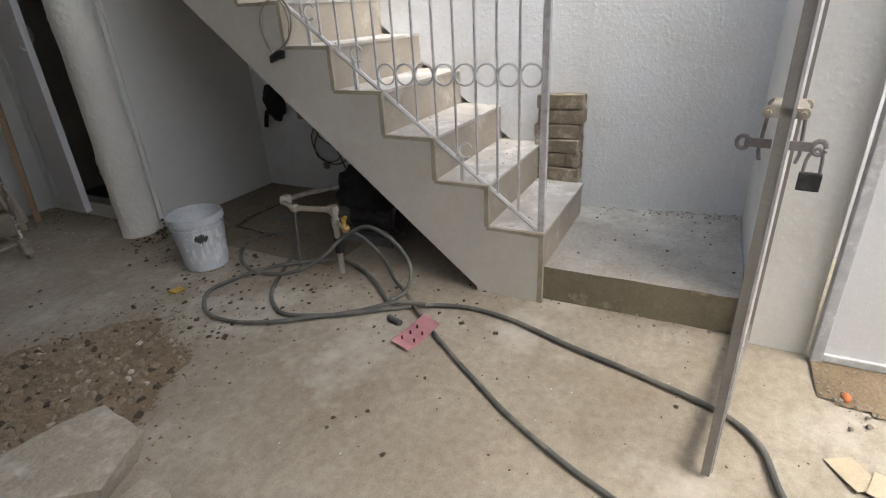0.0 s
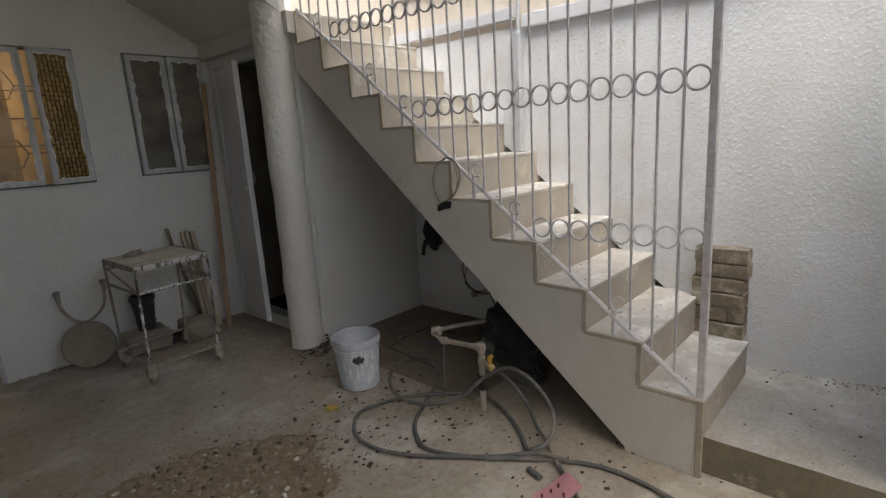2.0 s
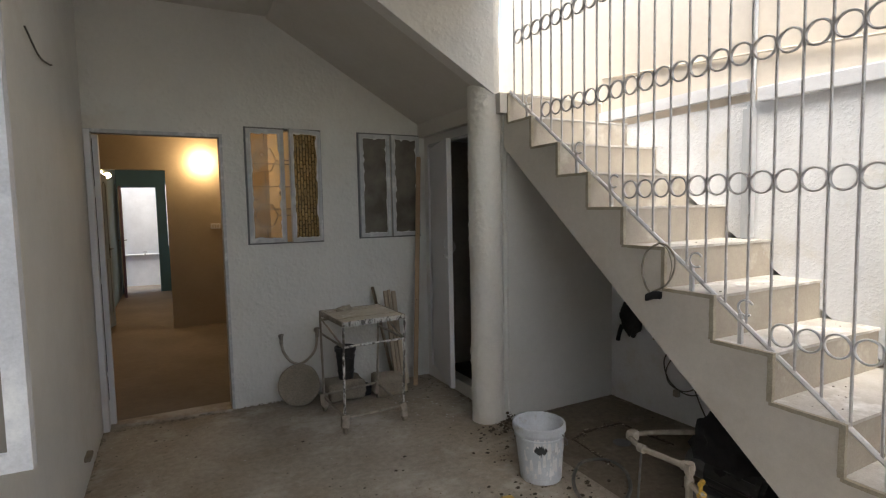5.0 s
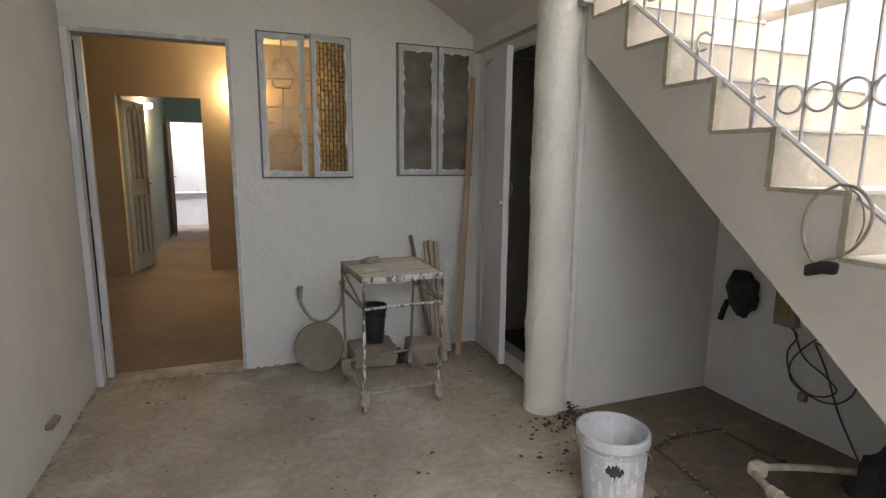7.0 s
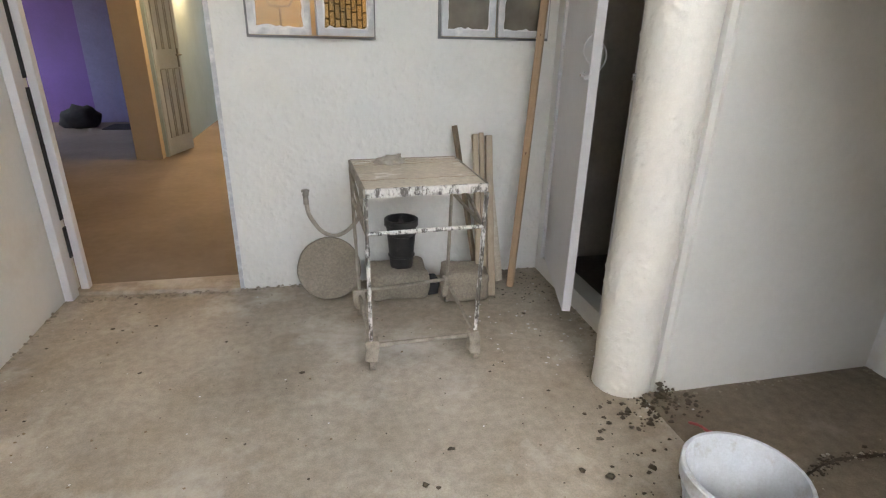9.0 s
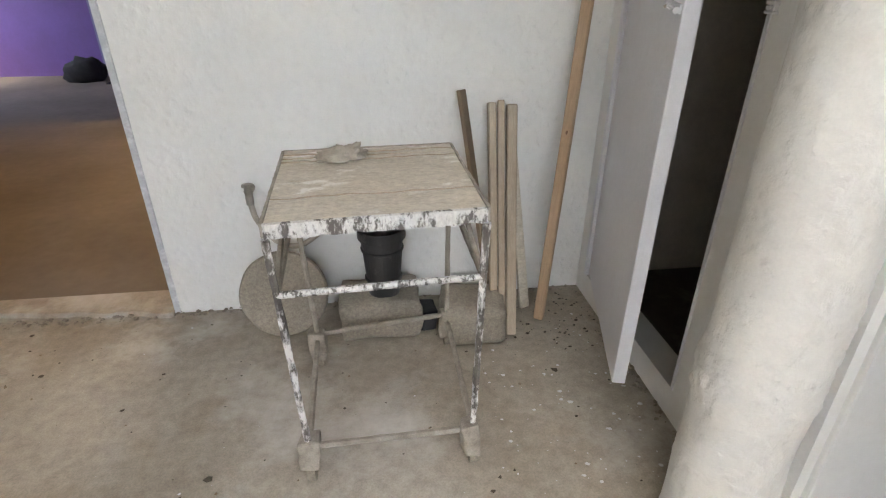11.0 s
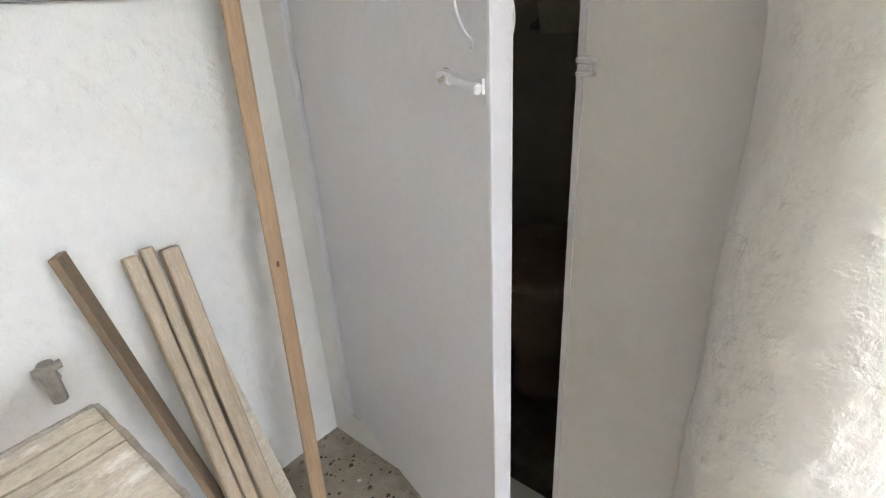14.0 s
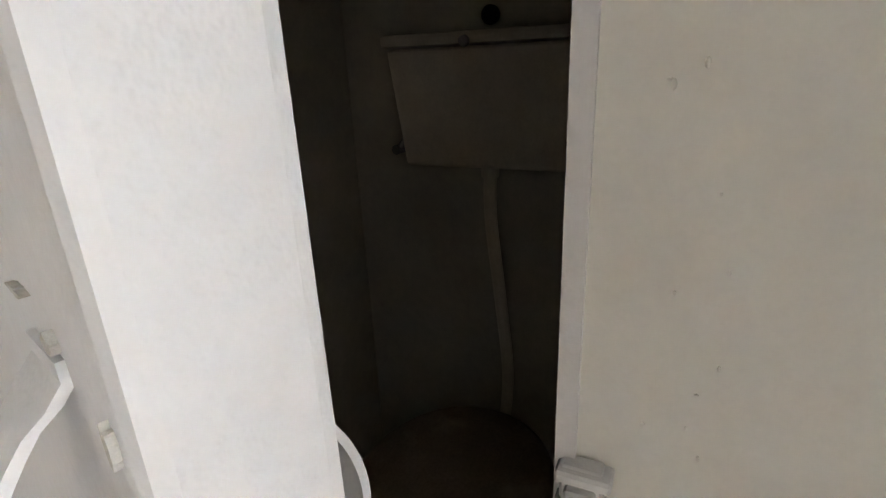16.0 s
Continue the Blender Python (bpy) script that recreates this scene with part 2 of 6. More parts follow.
HOSE = mat("grey_hose", (0.1, 0.104, 0.098), 0.6, (0.15, 0.15, 0.14), 8, bump=0.15, stain=(0.24, 0.22, 0.19), stain_scale=4, grain=0.15)
DARKFACE = mat("dark_olive_cement_face", (0.25, 0.225, 0.16), 0.9, (0.17, 0.15, 0.1), 6, bump=0.3, stain=(0.4, 0.37, 0.3), stain_scale=6, stain_amount=0.25, grain=0.2)
EDGECEMENT = mat("worn_step_edge", (0.5, 0.46, 0.37), 0.9, (0.36, 0.32, 0.24), 9, bump=0.4, grain=0.2)
PVC = mat("dirty_pvc", (0.47, 0.43, 0.36), 0.6, (0.34, 0.3, 0.25), 12, bump=0.15, grain=0.15)
YELLOW = mat("yellow_plastic", (0.6, 0.38, 0.06), 0.5, None, 10)
PINK = mat("pink_paper", (0.82, 0.47, 0.51), 0.8, (0.74, 0.4, 0.44), 6, bump=0.1, grain=0.06)
MAROON = mat("maroon_print", (0.12, 0.03, 0.04), 0.8)
CARD = mat("cardboard", (0.6, 0.52, 0.38), 0.85, None, 6, bump=0.1)
ORANGE = mat("orange_peel", (0.6, 0.2, 0.07), 0.7)
LEAFBIT = mat("dry_leaf_bits", (0.1, 0.08, 0.055), 0.9, (0.06, 0.05, 0.035), 12)
ALCOVE = mat("brown_alcove_screed", (0.28, 0.235, 0.18), 0.92, (0.19, 0.155, 0.115), 2.2, mix=0.8, bump=0.3, bump_scale=30, stain=(0.27, 0.24, 0.2), stain_scale=2.5, stain_amount=0.4, grain=0.3)
CERAMIC = mat("aged_ceramic", (0.62, 0.56, 0.48), 0.35, (0.5, 0.44, 0.36), 4, bump=0.05)
RAG = mat("dusty_rag", (0.44, 0.4, 0.33), 0.95, (0.3, 0.27, 0.22), 15, bump=0.5)
CEMENT_BARE = mat("bare_cement", (0.3, 0.28, 0.25), 0.95, (0.24, 0.22, 0.2), 6, bump=0.4)
# Near-black floor screed: the room's deep shade is in this colour.
SHADESCREED = mat("shaded_dark_screed", (0.13, 0.11, 0.09), 0.7, (0.09, 0.075, 0.06), 4, bump=0.3, stain=(0.2, 0.18, 0.15), stain_scale=4, grain=0.2)
# Lighter copy of the rail paint; bounce light near the treads is in it.
RAILLIT = mat("bounce_lit_rail_paint", (0.74, 0.74, 0.75), 0.5, (0.62, 0.61, 0.61), 24, bump=0.2, stain=(0.36, 0.33, 0.31), stain_scale=18, stain_amount=0.15)
PAINTEDGE = mat("plaster_caked_edge", (0.72, 0.71, 0.68), 0.8, (0.6, 0.58, 0.54), 18, bump=0.5, bump_scale=60, stain=(0.1, 0.09, 0.08), stain_scale=62, stain_amount=0.9, grain=0.2, sharp=0.5, stretch=(1, 1, 0.45))
BULB = glow("bulb", (1.0, 0.72, 0.4), 25)
GREYPIPE = mat("grey_pipe", (0.42, 0.44, 0.47), 0.6, (0.5, 0.51, 0.53), 10, bump=0.1)
CABLE = mat("black_cable", (0.07, 0.066, 0.06), 0.7, (0.13, 0.12, 0.105), 25)


# ---- mesh helpers ----
def box(bm, x0, x1, y0, y1, z0, z1, m=None):
    vs = [bm.verts.new(m @ Vector(c) if m else c) for c in ((x0, y0, z0), (x1, y0, z0), (x1, y1, z0), (x0, y1, z0), (x0, y0, z1), (x1, y0, z1), (x1, y1, z1), (x0, y1, z1))]
    for f in ((3, 2, 1, 0), (4, 5, 6, 7), (0, 1, 5, 4), (1, 2, 6, 5), (2, 3, 7, 6), (3, 0, 4, 7)):
        bm.faces.new([vs[i] for i in f])
    return vs


def boxes(*dims, m=None):
    bm = bmesh.new()
    for d in dims:
        box(bm, *d, m=m)
    return bm


def bevel(bm, w, seg=2):
    bmesh.ops.bevel(bm, geom=list(bm.edges), offset=w, segments=seg, affect="EDGES", profile=0.6)
    return bm


def curve_points(pts, steps=6):
    """A smooth line through points."""
    p = [Vector(q) for q in pts]
    p = [2 * p[0] - p[1]] + p + [2 * p[-1] - p[-2]]
    out = []
    for i in range(1, len(p) - 2):
        a, b, c, d = p[i - 1:i + 3]
        for k in range(steps):
            t = k / steps
            out.append(0.5 * (2 * b + (c - a) * t + (2 * a - 5 * b + 4 * c - d) * t * t + (3 * b - a - 3 * c + d) * t ** 3))
    return out + [p[-2]]


def tube(bm, pts, r, seg=8, closed=False, flat=1.0):
    """Sweeps a round or flattened section along points."""
    pts = [Vector(q) for q in pts]
    n = len(pts)
    rings = []
    side = None
    for i, q in enumerate(pts):
        a, b = (pts[i - 1], pts[(i + 1) % n]) if closed else (pts[max(i - 1, 0)], pts[min(i + 1, n - 1)])
        d = (b - a).normalized()
        if side is None:
            up = Vector((0, 0, 1)) if abs(d.z) < 0.9 else Vector((1, 0, 0))
            side = d.cross(up).normalized()
        side = (side - d * side.dot(d)).normalized()
        up = side.cross(d)
        rr = r[i] if isinstance(r, (list, tuple)) else r
        rings.append([bm.verts.new(q + side * (rr * math.cos(2 * math.pi * k / seg)) + up * (rr * flat * math.sin(2 * math.pi * k / seg))) for k in range(seg)])
    for i in range(n if closed else n - 1):
        a, b = rings[i], rings[(i + 1) % n]
        for k in range(seg):
            bm.faces.new((a[k], a[(k + 1) % seg], b[(k + 1) % seg], b[k]))
    if not closed:
        bm.faces.new(rings[0][::-1])
        bm.faces.new(rings[-1])
    return bm


def tubes(*runs, seg=8):
    bm = bmesh.new()
    for pts, r in runs:
        tube(bm, pts, r, seg)
    return bm


def lathe(profile, seg=28, centre=(0, 0, 0)):
    """Turns a profile of (radius, height) about the upright axis."""
    bm = bmesh.new()
    c = Vector(centre)
    rings = [[bm.verts.new(c + Vector((r * math.cos(2 * math.pi * k / seg), r * math.sin(2 * math.pi * k / seg), z))) for k in range(seg)] for r, z in profile]
    for a, b in zip(rings, rings[1:]):
        for k in range(seg):
            bm.faces.new((a[k], a[(k + 1) % seg], b[(k + 1) % seg], b[k]))
    bm.faces.new(rings[0][::-1])
    bm.faces.new(rings[-1])
    return bm


def rough_up(bm, amount, scale=8.0):
    for v in bm.verts:
        v.co += noise.noise_vector(v.co * scale) * amount
    return bm


def chunk(x0, x1, y0, y1, z0, z1, amount, seed=0, cuts=3, m=None, w=0.012):
    """A block with worn, uneven edges."""
    bm = boxes((x0, x1, y0, y1, z0, z1))
    bevel(bm, w, 2)
    bmesh.ops.subdivide_edges(bm, edges=[e for e in bm.edges if e.calc_length() > 0.04], cuts=cuts, use_grid_fill=True)
    off = Vector((seed * 3.1, seed * 1.7, seed))
    for v in bm.verts:
        v.co += noise.noise_vector(v.co * 9 + off) * amount + noise.noise_vector(v.co * 30 + off) * amount * 0.35
    if m:
        bm.transform(m)
    return bm


def mesh_object(name, bm, material, smooth=None):
    bmesh.ops.recalc_face_normals(bm, faces=bm.faces)
    me = bpy.data.meshes.new(name)
    bm.to_mesh(me)
    bm.free()
    me.materials.append(material)
    if smooth:
        for f in me.polygons:
            f.use_smooth = True
    return new(name, me)


def part(name, bm, material, parent, label="", smooth=None):
    """One mesh under a thing or under a part."""
    o = mesh_object(name, bm, material, smooth)
    o.parent = parent
    o.matrix_parent_inverse = parent.matrix_world.inverted()
    if label:
        o["label"] = label
    return o


def thing(name, at, label, category, group="", kind=""):
    o = new(name)
    o.empty_display_size = 0.05
    o.location = at
    o.matrix_world = Matrix.Translation(at)
    return tagged(o, label, category, group, kind)


def solid(name, bm, material, label, category, group="", kind="", smooth=None):
    return tagged(mesh_object(name, bm, material, smooth), label, category, group, kind)


def setting(name, bm, material, label="", category="wall", smooth=None):
    return tagged(mesh_object(name, bm, material, smooth), label, category, "", "structure")


def wall_mesh(axis, at, thick, u0, u1, z0, z1, holes=()):
    """An upright wall with openings. axis 'y': the face lies at y = at and u runs along x; axis 'x' the other way."""
    us = sorted({u0, u1, *[h[0] for h in holes], *[h[1] for h in holes]})
    zs = sorted({z0, z1, *[h[2] for h in holes], *[h[3] for h in holes]})
    bm = bmesh.new()
    at2 = at + thick

    def v(u, w, z):
        return bm.verts.new((u, w, z) if axis == "y" else (w, u, z))

    def quad(*c):
        bm.faces.new([v(*q) for q in c])

    def open_cell(i, j):
        if not (0 <= i < len(us) - 1 and 0 <= j < len(zs) - 1):
            return True
        cu, cz = (us[i] + us[i + 1]) / 2, (zs[j] + zs[j + 1]) / 2
        return any(h[0] < cu < h[1] and h[2] < cz < h[3] for h in holes)

    for i in range(len(us) - 1):
        for j in range(len(zs) - 1):
            if open_cell(i, j):
                continue
            a, b, c, d = us[i], us[i + 1], zs[j], zs[j + 1]
            quad((a, at, c), (b, at, c), (b, at, d), (a, at, d))
            quad((a, at2, c), (b, at2, c), (b, at2, d), (a, at2, d))
            if open_cell(i - 1, j):
                quad((a, at, c), (a, at2, c), (a, at2, d), (a, at, d))
            if open_cell(i + 1, j):
                quad((b, at, c), (b, at2, c), (b, at2, d), (b, at, d))
            if open_cell(i, j - 1):
                quad((a, at, c), (b, at, c), (b, at2, c), (a, at2, c))
            if open_cell(i, j + 1):
                quad((a, at, d), (b, at, d), (b, at2, d), (a, at2, d))
    bmesh.ops.remove_doubles(bm, verts=bm.verts, dist=0.0005)
    return bm


# ---- the shell ----
def uneven_floor(x0, x1, y0, y1, step, z, amount):
    bm = bmesh.new()
    nx, ny = round((x1 - x0) / step), round((y1 - y0) / step)
    grid = [[bm.verts.new((x0 + (x1 - x0) * i / nx, y0 + (y1 - y0) * j / ny, 0)) for i in range(nx + 1)] for j in range(ny + 1)]
    for row in grid:
        for q in row:
            q.co.z = z + amount * noise.noise(q.co * 1.7) + amount * 0.5 * noise.noise(q.co * 6)
    for j in range(ny):
        for i in range(nx):
            bm.faces.new((grid[j][i], grid[j][i + 1], grid[j + 1][i + 1], grid[j + 1][i]))
    return bm


setting("ground", boxes((-30, 30, -30, 30, -0.5, -0.12)), DIRT, "bare earth under the buildings", "ground")
setting("floor", uneven_floor(-0.99, 2.66, -2.1, 5.06, 0.03, -0.003, 0.006), CONCRETE, "dusty worn grey-brown concrete courtyard floor", "floor", True)
setting("inner_floor", boxes((-5.0, 2.7, 5.06, 14.0, -0.1, 0.006)), INFLOOR, "dusty concrete floor inside the house", "floor")

DOOR = (-0.835, -0.012, -0.1, 2.06)
WIN1 = (0.158, 0.737, 1.25, 2.14)
WIN2 = (1.04, 1.605, 1.262, 2.14)
setting("wall_back", wall_mesh("y", 5.0, 0.15, -5.0, 2.85, -0.1, 3.0, (DOOR, WIN1, WIN2)), PLASTER, "whitewashed plaster wall with a doorway and two windows")
setting("wall_left", wall_mesh("x", -0.995, 0.15, -0.2, 5.0, -0.1, 3.0, ((1.2, 1.76, 1.11, 2.08),)), SMOOTHWALL, "whitewashed plaster wall with a casement window")

# Unseen stretch of wall; its height sets how much side light enters.
setting("wall_left_front", boxes((-0.995, -0.845, -2.1, -0.2, -0.1, 2.2)), SMOOTHWALL, "unseen whitewashed wall, height set for side light")


def plan_prism(points, z0, z1):
    """An upright block over a plan of points."""
    bm = bmesh.new()
    lo = [bm.verts.new((x, y, z0)) for x, y in points]
    hi = [bm.verts.new((x, y, z1)) for x, y in points]
    bm.faces.new(lo[::-1]), bm.faces.new(hi)
    for k in range(len(points)):
        j = (k + 1) % len(points)
        bm.faces.new((lo[k], lo[j], hi[j], hi[k]))
    return bm


setting("wall_right", plan_prism(((2.615, -2.1), (2.615, 0.5), (2.52, 1.17), (2.85, 1.17), (2.85, -2.1)), -0.1, 2.05), ROUGH_WHITE, "bluish-white roughcast wall beside the stairs")
setting("wall_right_alcove", boxes((2.66, 2.85, 1.17, 5.0, -0.1, 2.05)), ROUGH_WHITE, "white roughcast wall under the stairs")
bm = bmesh.new()
prof = [(1.17, 0.0), (1.17, 2.05), (3.62, 2.05), (1.30, 0.24)]
va = [bm.verts.new((2.52 if y < 1.2 else 2.485 if y > 1.5 else 2.505, y, z)) for y, z in prof]
vb = [bm.verts.new((2.662, y, z)) for y, z in prof]
bm.faces.new(va), bm.faces.new(vb[::-1])
for i in range(4):
    bm.faces.new((va[i], va[(i + 1) % 4], vb[(i + 1) % 4], vb[i]))
setting("wall_right_stair", bm, ROUGH_WHITE, "bluish-white roughcast wall above the stair treads")
setting("wall_right_upper", plan_prism(((2.635, -2.1), (2.635, 0.5), (2.54, 1.17), (2.505, 3.0), (2.505, 5.0), (2.85, 5.0), (2.85, -2.1)), 2.05, 3.8), CREAM, "cream painted upper wall above the white band")
# Made-up closing wall out of view, tall enough to limit front light.
setting("wall_front", boxes((-1.0, 2.85, -2.25, -2.1, -0.1, 2.4)), PLASTER, "unseen plain wall closing the entrance end")
setting("trim", bevel(plan_prism(((2.585, -2.1), (2.585, 0.5), (2.49, 1.17), (2.465, 2.54), (2.53, 2.54), (2.56, 1.17), (2.65, 0.5), (2.65, -2.1)), 2.03, 2.11), 0.008), WHITEPAINT, "white painted plaster band on the wall", "trim")
setting("trim", rough_up(boxes((2.47, 2.51, 2.6, 3.75, 2.10, 2.17)), 0.01), WHITEPAINT, "white painted mortar line on the wall", "trim")
setting("wall_pier", bevel(boxes((1.67, 2.63, 0.205, 0.43, -0.1, 2.3)), 0.012), PIER, "white roughcast gate pier")
# Front reach past the gate is unseen; it cuts light on the floor.
setting("ceiling", boxes((-1.0, 1.60, -0.6, 5.15, 2.97, 3.12)), CEIL, "painted concrete ceiling slab", "ceiling")

# toilet block
TD = (4.222, 4.925, 0.10, 2.05)
setting("toilet_wall_side", wall_mesh("x", 1.66, 0.10, 3.775, 5.0, -0.1, 2.25, (TD,)), SMOOTHWALL, "whitewashed wall with the toilet doorway")
setting("toilet_wall_front", bevel(boxes((1.685, 2.66, 3.76, 3.86, -0.1, 2.12)), 0.006), SMOOTHWALL, "whitewashed wall at the back of the stair alcove")
setting("toilet_floor", boxes((1.76, 2.63, 3.86, 5.0, -0.1, 0.06)), SHADESCREED, "bare cement toilet floor", "floor")
setting("toilet_lining_end", boxes((2.60, 2.63, 3.86, 5.0, 0.06, 2.1)), DARKROOM, "brown toilet wall, darkened for the unlit room")
setting("toilet_lining_back", boxes((1.76, 2.6, 4.985, 5.0, 0.06, 2.1)), DARKROOM, "brown toilet wall, darkened for the unlit room")
setting("toilet_lining_front", boxes((1.76, 2.6, 3.86, 3.875, 0.06, 2.1)), DARKROOM, "brown toilet wall, darkened for the unlit room")
setting("landing", boxes((1.60, 2.63, 3.71, 5.0, 2.12, 2.25)), CEIL, "concrete stair landing above the toilet", "landing")

# ---- stairs ----
N_STEP, Y0, DY, Z0, DZ = 11, 1.225, 0.249, 0.335, 0.1915
STAIR_L, STAIR_R = 1.66, 2.48


def stair_flight():
    t = thing("staircase", (2.1, 2.4, 0), "straight concrete stair flight with worn screed treads against the wall", "staircase", "", "structure")
    prof = [(Y0 + DY, 0.0)]
    for k in range(N_STEP - 1):
        prof += [(Y0 + DY, Z0 - 0.006 + DZ)] if k == 0 else [(Y0 + DY * (k + 1), Z0 - 0.006 + DZ * k), (Y0 + DY * (k + 1), Z0 - 0.006 + DZ * (k + 1))]
    prof += [(3.755, Z0 - 0.006 + DZ * 10), (3.755, 1.895), (1.525, 0.02), (1.525, 0.0)]
    foot = boxes((STAIR_L, 2.395, Y0, Y0 + DY, 0.0, Z0 - 0.006))
    box(foot, 2.395, 2.53, 1.30, Y0 + DY, 0.0, Z0 - 0.001)
    part("foot", foot, STAIRSIDE, t, "plastered lowest step with a ledge by the wall")
    bm = bmesh.new()
    a = [bm.verts.new((STAIR_L, y, z)) for y, z in prof]
    b = [bm.verts.new((2.655, y, z)) for y, z in prof]
    bm.faces.new(a)
    bm.faces.new(b[::-1])
    for i in range(len(prof)):
        j = (i + 1) % len(prof)
        bm.faces.new((a[i], a[j], b[j], b[i]))
    part("body", bm, STAIRSIDE, t, "pale plastered side and soffit")
    for k in range(N_STEP):
        y, z = Y0 + DY * k, Z0 + DZ * k
        right = (2.40, 2.46)[k] if k < 2 else STAIR_R + 0.01
        end = y + DY - 0.002 if k < N_STEP - 1 else 3.77
        tb = boxes((STAIR_L + 0.0145, right, y - 0.012, end, z - 0.012, z))
        bmesh.ops.subdivide_edges(tb, edges=[e for e in tb.edges if e.calc_length() > 0.5], cuts=14)
        for v in tb.verts:
            v.co += noise.noise_vector(v.co * 14 + Vector((k, 0, 0))) * 0.003
        part("tread", tb, TREAD, t)
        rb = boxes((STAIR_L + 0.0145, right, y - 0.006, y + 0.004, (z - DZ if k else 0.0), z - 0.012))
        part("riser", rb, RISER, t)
        eb = bmesh.new()
        band = [(y - 0.014, z - DZ if k else 0.0), (y - 0.014, z + 0.001), (end, z + 0.001), (end, z - 0.013), (y + 0.006, z - 0.016), (y + 0.008, z - DZ if k else 0.0)]
        pts = []
        for (ya, za), (yb, zb) in zip(band, band[1:] + band[:1]):
            for i in range(8):
                yy, zz = ya + (yb - ya) * i / 8, za + (zb - za) * i / 8
                pts.append((yy + 0.0035 * noise.noise(Vector((yy * 30, zz * 30, k))), zz + 0.0025 * noise.noise(Vector((yy * 30, zz * 30, k + 50)))))
        ea = [eb.verts.new((STAIR_L - 0.004, *q)) for q in pts]
        ec = [eb.verts.new((STAIR_L + 0.014, *q)) for q in pts]
        eb.faces.new(ea), eb.faces.new(ec[::-1])
        for i in range(len(pts)):
            j = (i + 1) % len(pts)
            eb.faces.new((ea[i], ec[i], ec[j], ea[j]))
        part("step_edge", eb, EDGECEMENT, t, "worn cement edge of the step")
    return t


stair_flight()
pl = boxes((1.71, 2.62, 0.432, 1.47, -0.05, 0.16))
bmesh.ops.subdivide_edges(pl, edges=[e for e in pl.edges if e.calc_length() > 0.5], cuts=12, use_grid_fill=True)
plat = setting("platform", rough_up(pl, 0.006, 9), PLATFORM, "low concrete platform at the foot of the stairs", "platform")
plat.data.materials.append(DARKFACE)
# Upright faces get a darker olive cement than the top.
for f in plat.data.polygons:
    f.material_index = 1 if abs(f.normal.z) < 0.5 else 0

# upper flight seen from below
bm = bmesh.new()
S2 = lambda x: 2.356 - 0.58 * (x - 1.39)
prof = [(1.655, 2.25), (1.655, 2.13), (1.60, S2(1.60)), (0.36, S2(0.36)), (0.36, 3.13)]
x, z = 0.62, 3.13
while x < 1.6:
    prof += [(x, z), (x, z - 0.17)]
    x, z = x + 0.25, z - 0.17
prof += [(1.655, z)] if z > 2.26 else []
a = [bm.verts.new((x, 3.86, z)) for x, z in prof]
b = [bm.verts.new((x, 4.998, z)) for x, z in prof]
bm.faces.new(a)
bm.faces.new(b[::-1])
for i in range(len(prof)):
    j = (i + 1) % len(prof)
    bm.faces.new((a[i], a[j], b[j], b[i]))
setting("upper_stair", bm, CEIL, "underside of the upper stair flight", "staircase")
bm = bmesh.new()
prof = [(1.58, S2(1.58)), (0.33, S2(0.33)), (1.58, 2.968)]
for dy, flip in ((3.75, 0), (3.858, 1)):
    vs = [bm.verts.new((x, dy, z)) for x, z in prof]
    bm.faces.new(vs[::-1] if flip else vs)
vs = list(bm.verts)
for i in range(3):
    j = (i + 1) % 3
    bm.faces.new((vs[i], vs[j], vs[3 + j], vs[3 + i]))
setting("upper_stair_wall", bm, PLASTER, "plastered side wall of the upper flight")

# column
bm = bmesh.new()
rings = []
for k in range(400):
    z = -0.02 + 3.0 * k / 399
    rings.append([bm.verts.new((1.575 + 0.112 * math.cos(q * math.pi / 56), 3.872 + 0.112 * math.sin(q * math.pi / 56), z)) for q in range(112)])
for a, b in zip(rings, rings[1:]):
    for q in range(112):
        bm.faces.new((a[q], a[(q + 1) % 112], b[(q + 1) % 112], b[q]))
bm.faces.new(rings[0][::-1]), bm.faces.new(rings[-1])
for v in bm.verts:
    out = Vector((v.co.x - 1.575, v.co.y - 3.872, 0)).normalized()
    patchy = max(0.0, min(1.0, 0.55 + 1.6 * noise.noise(v.co * 5)))
    lump = max(0.0, noise.noise(Vector((v.co.x * 42, v.co.y * 42, v.co.z * 30)))) + 0.5 * max(0.0, noise.noise(v.co * 85))
    v.co += out * (0.006 * noise.noise(v.co * 5) + 0.008 * patchy * lump)
setting("column", bm, COLUMN, "round white roughcast concrete column", "column", True)


# ---- stair grille ----
RX = 1.70
ROD = 0.094


def ring_mesh(r, depth=0.016):
    bm = bmesh.new()
    tube(bm, [(0, r * math.cos(i * math.pi / 14), r * math.sin(i * math.pi / 14)) for i in range(28)], 0.0045, 6, True, 2.0)
    return bm


